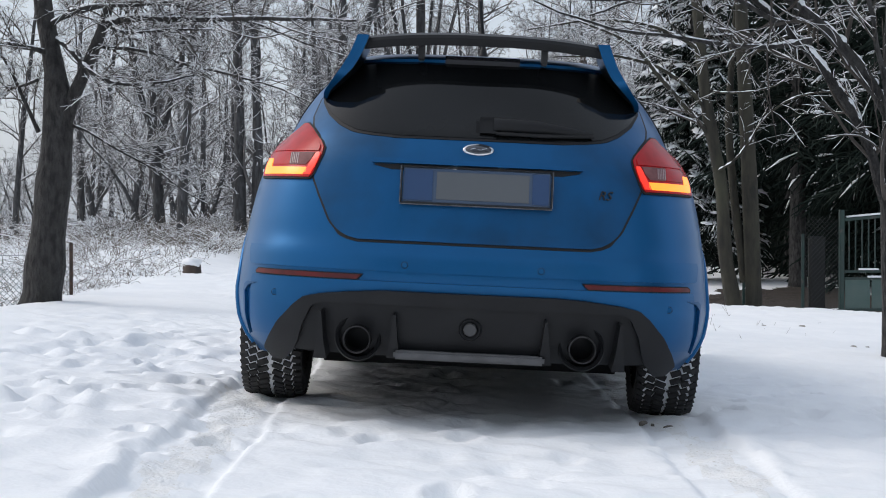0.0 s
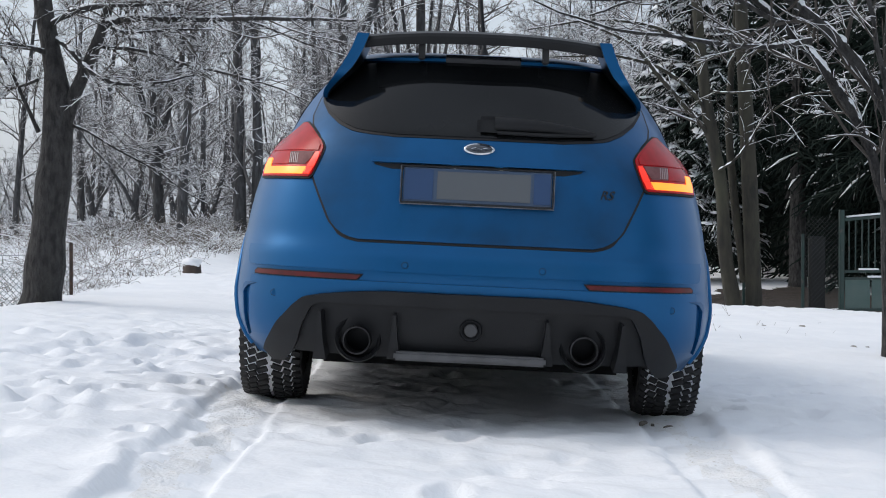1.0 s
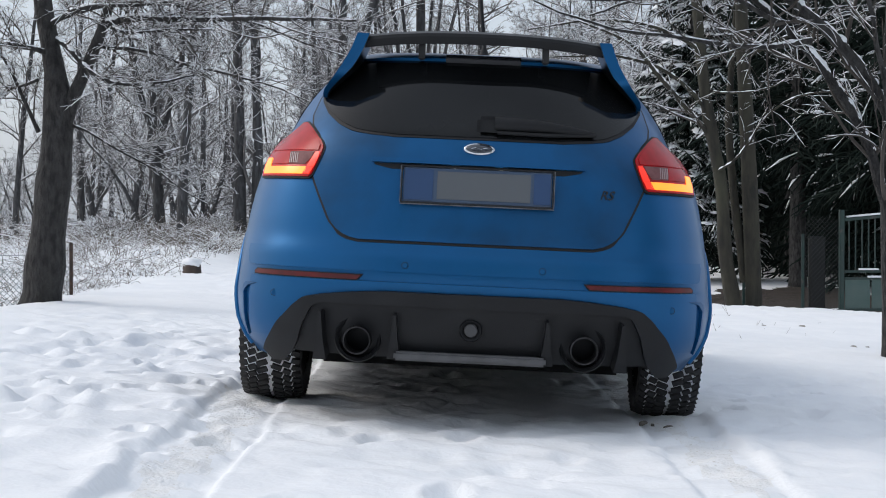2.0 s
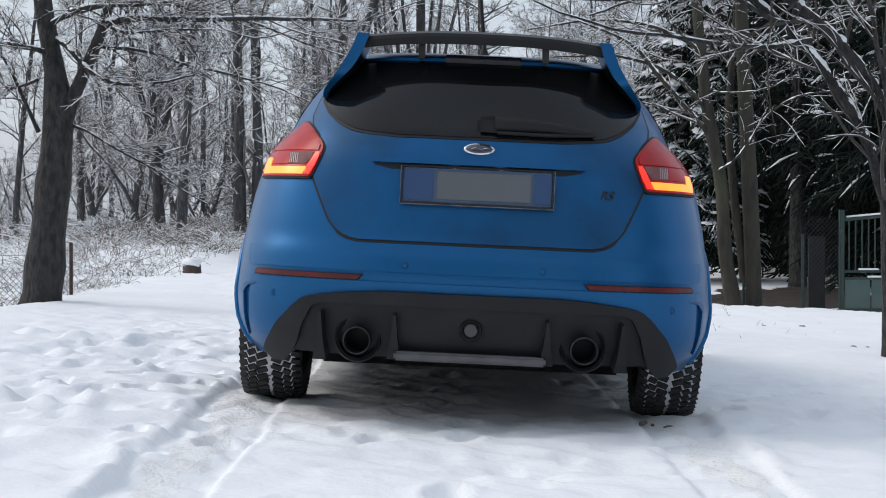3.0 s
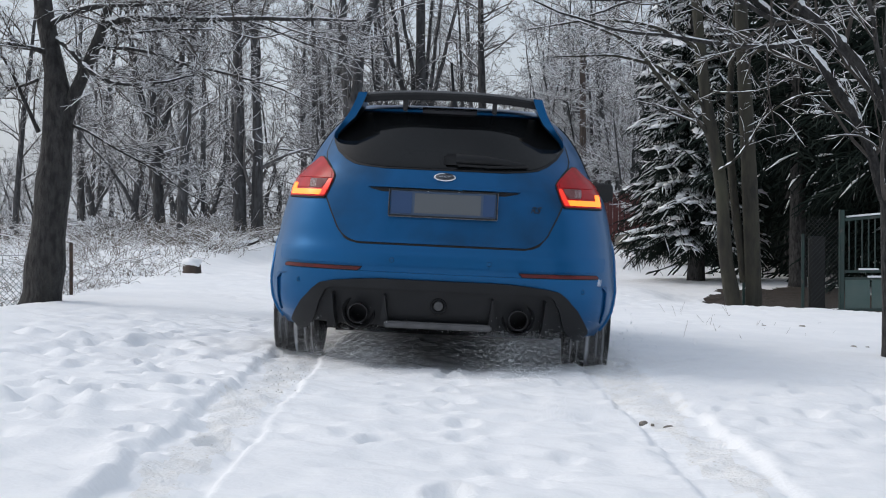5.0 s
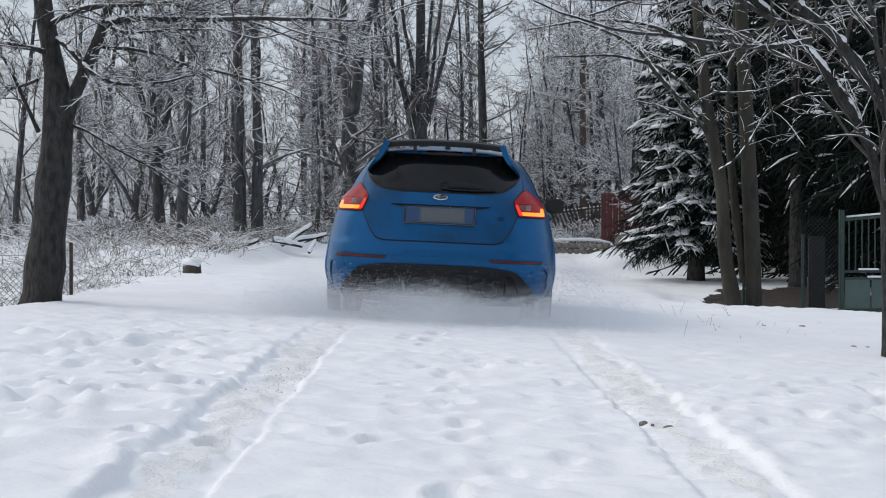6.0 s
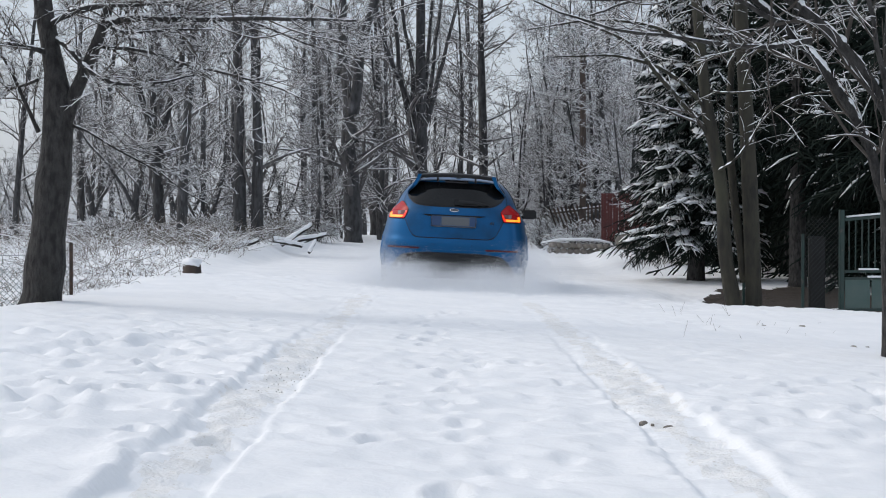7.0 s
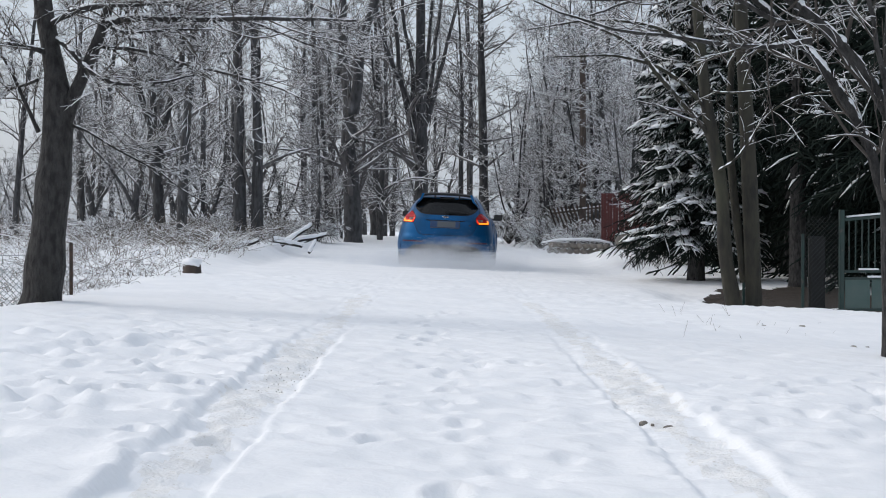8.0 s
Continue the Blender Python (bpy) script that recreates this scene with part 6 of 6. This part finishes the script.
# stones and grit on the lane
rng_g = np.random.RandomState(6)
for i, (x, y, s) in enumerate(((0.84, 6.35, 0.019), (0.762, 6.5, 0.015), (0.79, 6.45, 0.008), (-0.80, 6.42, 0.014), (-0.60, 8.1, 0.007), (2.78, 11.6, 0.025), (2.9, 11.7, 0.018), (2.98, 14.2, 0.035), (2.62, 14.0, 0.03))):
    thing("loose_stone", bm_mesh("loose_stone", lump(s * 1.3, s, s * 0.8, 130 + i, 0.3, 2), STONE), "small brown stone lying in the snow", "stone", "loose stones on the lane", at=pose(x, y, float(land(x, y)) + (0.0 if abs(x) < 1 else 0.024), 0, 0, 40 * i))


def grit():
    n = 300
    y = rng_g.uniform(7.0, 10.0, n)
    side = np.where(rng_g.rand(n) < 0.5, -0.72, 0.86)
    x = side + rng_g.normal(0, 0.075, n)
    z = land(x, y) - 0.008 + rng_g.uniform(0, 0.012, n)
    s = rng_g.uniform(0.0008, 0.0026, n)
    tet = np.array([(1, 1, 1), (1, -1, -1), (-1, 1, -1), (-1, -1, 1)], float)
    V = np.stack([x, y, z], -1)[:, None] + tet[None] * s[:, None, None]
    F = (np.array([(0, 1, 2), (0, 3, 1), (0, 2, 3), (1, 3, 2)])[None] + 4 * np.arange(n)[:, None, None]).reshape(-1, 3)
    thing("grit", mesh_of("grit", V.reshape(-1, 3), F, GRAVEL, smooth=False), "brown grit scattered in the wheel ruts", "grit", kind="stuff")


grit()


def tufts():
    n = 26
    y = rng_g.uniform(11.5, 16, n)
    x = 2.2 + 0.055 * (y - 10) + rng_g.normal(0, 0.35, n)
    P = np.zeros((n, 3, 3))
    b = np.stack([x, y, land(x, y) - 0.02], -1)
    d = rng_g.normal(0, 0.05, (n, 2))
    h = rng_g.uniform(0.05, 0.17, n)
    for j, t in enumerate((0, 0.6, 1)):
        P[:, j] = b
        P[:, j, :2] += d * t
        P[:, j, 2] += h * t
    v, f = tubes(P, np.full((n, 3), 0.0011), 3)
    thing("grass_stalks", mesh_of("grass_stalks", v, f, DRY_GRASS), "thin dry stalks poking through the snow", "grass", kind="stuff")


tufts()


# ---- snow thrown up by the wheels ----
POWDER = material("powder_snow", (0.84, 0.86, 0.89), 0.9, spec=0.1)


def flakes(name, n, spread, size, seed, low=0.0):
    """Fine flakes in a soft cloud, denser towards its heart."""
    rng = np.random.RandomState(seed)
    c = (np.mod(rng.normal(0, 1, (n, 3)) + 1.8, 3.6) - 1.8) * np.array(spread)
    puffs = rng.normal(0, 1, (14, 3)) * np.array(spread) * 0.9
    near = puffs[rng.randint(0, 14, n)]
    c = np.where((rng.rand(n) < 0.65)[:, None], near + rng.normal(0, 1, (n, 3)) * np.array(spread) * 0.42, c)
    c[:, 2] = np.abs(c[:, 2]) + low
    a, b = unit(rng.normal(size=(n, 3))), unit(rng.normal(size=(n, 3)))
    s = (size * rng.uniform(0.5, 1.5, n))[:, None]
    V = np.stack([c + a * s, c - a * s * 0.5 + b * s * 0.8, c - a * s * 0.5 - b * s * 0.8], 1).reshape(-1, 3)
    return mesh_of(name, V, np.arange(3 * n).reshape(-1, 3), POWDER, smooth=False)


def make_spray():
    out = []
    def cloud(mesh, label, rows):
        ob = thing("snow_spray", mesh, label, "snow spray", "snow thrown up by the wheels", "stuff")
        out.append((ob, rows))
    def whirl(rows, begin, finish, rate):
        """Rows for a churning cloud: it turns about itself while it drifts."""
        ts = [r[0] for r in rows]
        times = sorted(set([0.0, 8.0] + [round(t, 3) for t in np.arange(begin, finish + 0.01, 0.12)]))
        full = []
        for t in times:
            at = [float(np.interp(t, ts, [r[c] for r in rows])) for c in (1, 2, 3)]
            full.append((t, pose(*at, 0, 0, rate * (min(max(t, begin), finish) - begin))))
        return full

    # first bursts beside the rear wheels
    for s, x in ((-1, -0.80), (1, 0.99)):
        me = flakes("snow_spray", 170000, (0.16, 0.18, 0.17), 0.0024, 60 + s)
        cloud(me, "burst of powder snow flung from a spinning wheel",
              whirl([(0, x, 6.75, -1.2), (3.62, x, 6.75, -0.9), (3.78, x + 0.03 * s, 6.45, -0.16), (3.9, x + 0.05 * s, 6.42, 0.0), (4.1, x, 6.45, 0.0), (4.3, x - 0.04 * s, 6.8, -0.14), (4.5, x - 0.06 * s, 7.0, -0.27), (4.9, x, 7.4, -0.5), (5.2, x, 7.5, -1.5), (8, x, 7.5, -1.5)], 3.55, 5.2, 360 * s))
        me = flakes("snow_spray", 260000, (0.27, 0.40, 0.15), 0.0026, 64 + s)
        x2 = x + 0.16 * s
        cloud(me, "wide low cloud of powder snow behind a wheel",
              whirl([(0, x2, 6.2, -1.4), (3.72, x2, 6.2, -1.1), (3.9, x2 + 0.12 * s, 5.95, -0.12), (4.05, x2 + 0.13 * s, 5.75, 0.0), (4.25, x2 + 0.04 * s, 5.65, -0.02), (4.5, x2 - 0.20 * s, 5.85, -0.13), (5.0, x2 - 0.4 * s, 6.6, -0.34), (5.4, x2 - 0.4 * s, 6.6, -1.6), (8, x2 - 0.4 * s, 6.6, -1.6)], 3.6, 5.4, 240 * s))
    # mist that hangs behind the moving car
    for k, (dx, dy, spread, n, size) in enumerate(((-0.66, -1.0, (0.34, 0.45, 0.19), 240000, 0.0026), (0.70, -1.0, (0.34, 0.45, 0.19), 240000, 0.0026), (0.0, -1.3, (0.42, 0.5, 0.15), 150000, 0.0024), (0.95, -0.4, (0.10, 0.3, 0.22), 2500, 0.006))):
        me = flakes("snow_spray", n, spread, size, 70 + k, -0.04)
        rows = []
        for t in (0.0, 3.9, 4.4, 4.8, 5.4, 6.0, 6.5, 7.0, 7.5, 8.0):
            x, y, yaw, squat = drive_at(t)
            up = float(np.interp(t, [0, 4.4, 4.8, 5.4, 6.0, 6.5, 8], [-1.5, -1.2, -0.34, -0.22, -0.06, 0.0, 0.04])) + (0.1 if k == 3 and t > 4.5 else 0)
            rows.append((t, x + dx, y + dy - (0.35 if t > 6.8 else 0), float(road_height(y + dy)) - 0.046 * dx + up))
        cloud(me, "mist of powder snow trailing behind the car", whirl(rows, 4.3, 8.0, 260 * (1 if k % 2 else -1)))
    # clumps flung up one by one
    rng = np.random.RandomState(77)
    shapes = []
    for i in range(4):
        bm = lump(1.0, 0.7, 0.55, 200 + i, 0.35, 1)
        shapes.append(bm_mesh("snow_clump", bm, SNOW_FALLEN))
    for i in range(300):
        late = 96 <= i < 130 or 190 <= i < 240
        burst = 130 <= i < 190 or i >= 240
        t0 = rng.uniform(3.68, 4.55) if not late else (rng.uniform(5.75, 7.6) if i < 130 else rng.uniform(5.9, 6.5))
        cx, cy, _, _ = drive_at(t0)
        side = rng.choice([-1, 1]) if not late else 1
        if i % 3 == 0:
            side = 1
        p0 = np.array([cx + side * 0.78 + rng.normal(0, 0.08), cy - 0.3, 0.10 + float(road_height(cy))])
        back = rng.uniform(-2.6, -0.2) if not late else rng.uniform(-0.5, 4.0)
        v0 = np.array([side * abs(rng.normal(0.35, 0.7)) - (0.5 * side if rng.rand() < 0.4 else 0), back, rng.uniform(1.2, 3.6) if not late else rng.uniform(0.8, 2.4)])
        if burst:
            t0 = rng.uniform(3.68, 3.86)
            side = 1 if i % 5 else -1
            p0[:2] = (0.098 + side * 0.86, 6.5)
            v0 = np.array([side * rng.uniform(0.8, 3.6), rng.uniform(-2.5, 0.5), rng.uniform(1.8, 4.4)])
        s = rng.uniform(0.005, 0.013) * (1.0 if not late else 2.0) * (1.5 if burst else 1.0)
        ob = thing("snow_clump", shapes[i % 4], "small white clump of snow flung through the air", "snow clump", "clumps of flying snow")
        ob.scale = (s, s, s)
        under = pose(p0[0], p0[1], -0.6)
        rows = [(0.0, under), (round(t0 - 0.067, 3), under)]
        t = t0
        while True:
            q = p0 + v0 * (t - t0) + np.array([0, 0, -4.9]) * (t - t0) ** 2
            rows.append((round(t, 3), pose(*q, 80 * (t - t0), 0, 60 * (t - t0) + 50 * i % 90)))
            t += 0.1
            if q[2] < -0.45 or t > 7.95:
                break
        rows.append((8.0, rows[-1][1]))
        out.append((ob, rows))
    return out



# ---- motion ----
DRIVE = [  # seconds, x, y of the rear axle, yaw, squat in degrees
    (0.0, 0.096, 6.85, -1.2, 0.0), (0.6, 0.098, 6.80, -1.2, 0.0), (3.55, 0.098, 6.80, -1.2, 0.0), (3.8, 0.088, 6.92, -1.2, 0.7), (4.0, 0.066, 7.07, -1.3, 0.8),
    (4.2, 0.045, 7.34, -1.4, 0.7), (4.5, 0.020, 7.81, -1.6, 0.6), (5.0, -0.01, 9.25, -1.9, 0.6), (5.5, -0.025, 11.25, -2.2, 0.6), (6.0, -0.03, 13.7, -2.4, 0.5),
    (6.5, 0.01, 17.25, -3.0, 0.5), (7.0, 0.125, 21.2, -2.6, 0.4), (7.5, 0.175, 26.6, 0.2, 0.4), (8.0, 0.045, 32.4, -3.0, 0.4)]


def drive_at(t):
    ts = [r[0] for r in DRIVE]
    return [float(np.interp(t, ts, [r[k] for r in DRIVE])) for k in range(1, 5)]


spray = make_spray()


def motions():
    for ob, rows in spray:
        walk(ob, rows)
    rows = []
    for t, x, y, yaw, squat in DRIVE:
        ahead = math.degrees(math.atan2(float(road_height(y + 2.6) - road_height(y)), 2.6))
        rows.append((t, pose(x, y, float(road_height(y)) - 0.012 * squat - 0.024 * float(step(7.0, 12.0, y)), ahead + squat, 2.65, yaw)))
    walk(car, rows)
    for w, x, y, s in wheels:
        face = 0 if s > 0 else 180
        spin, rows = 0.0, [(0.0, pose(x, y, WHEEL_R, 0, 0, face)), (3.6, pose(x, y, WHEEL_R, 0, 0, face))]
        t = 3.6
        while t < 8.0:
            t = round(t + 1 / 30, 5)
            speed = (drive_at(min(t + 0.1, 8))[1] - drive_at(t - 0.1)[1]) / (min(t + 0.1, 8) - t + 0.1)
            slip = 4.5 * min(1, (t - 3.6) / 0.25) * (1 - 0.6 * min(1, max(0, (t - 4.4) / 1.5)))
            spin += min((speed + slip) / WHEEL_R / 30, 1.35)
            rows.append((min(t, 8.0), Matrix.Translation((x, y, WHEEL_R)) @ Matrix.Rotation(-spin, 4, "X") @ pose(0, 0, 0, 0, 0, face)))
        walk(w, rows)


motions()
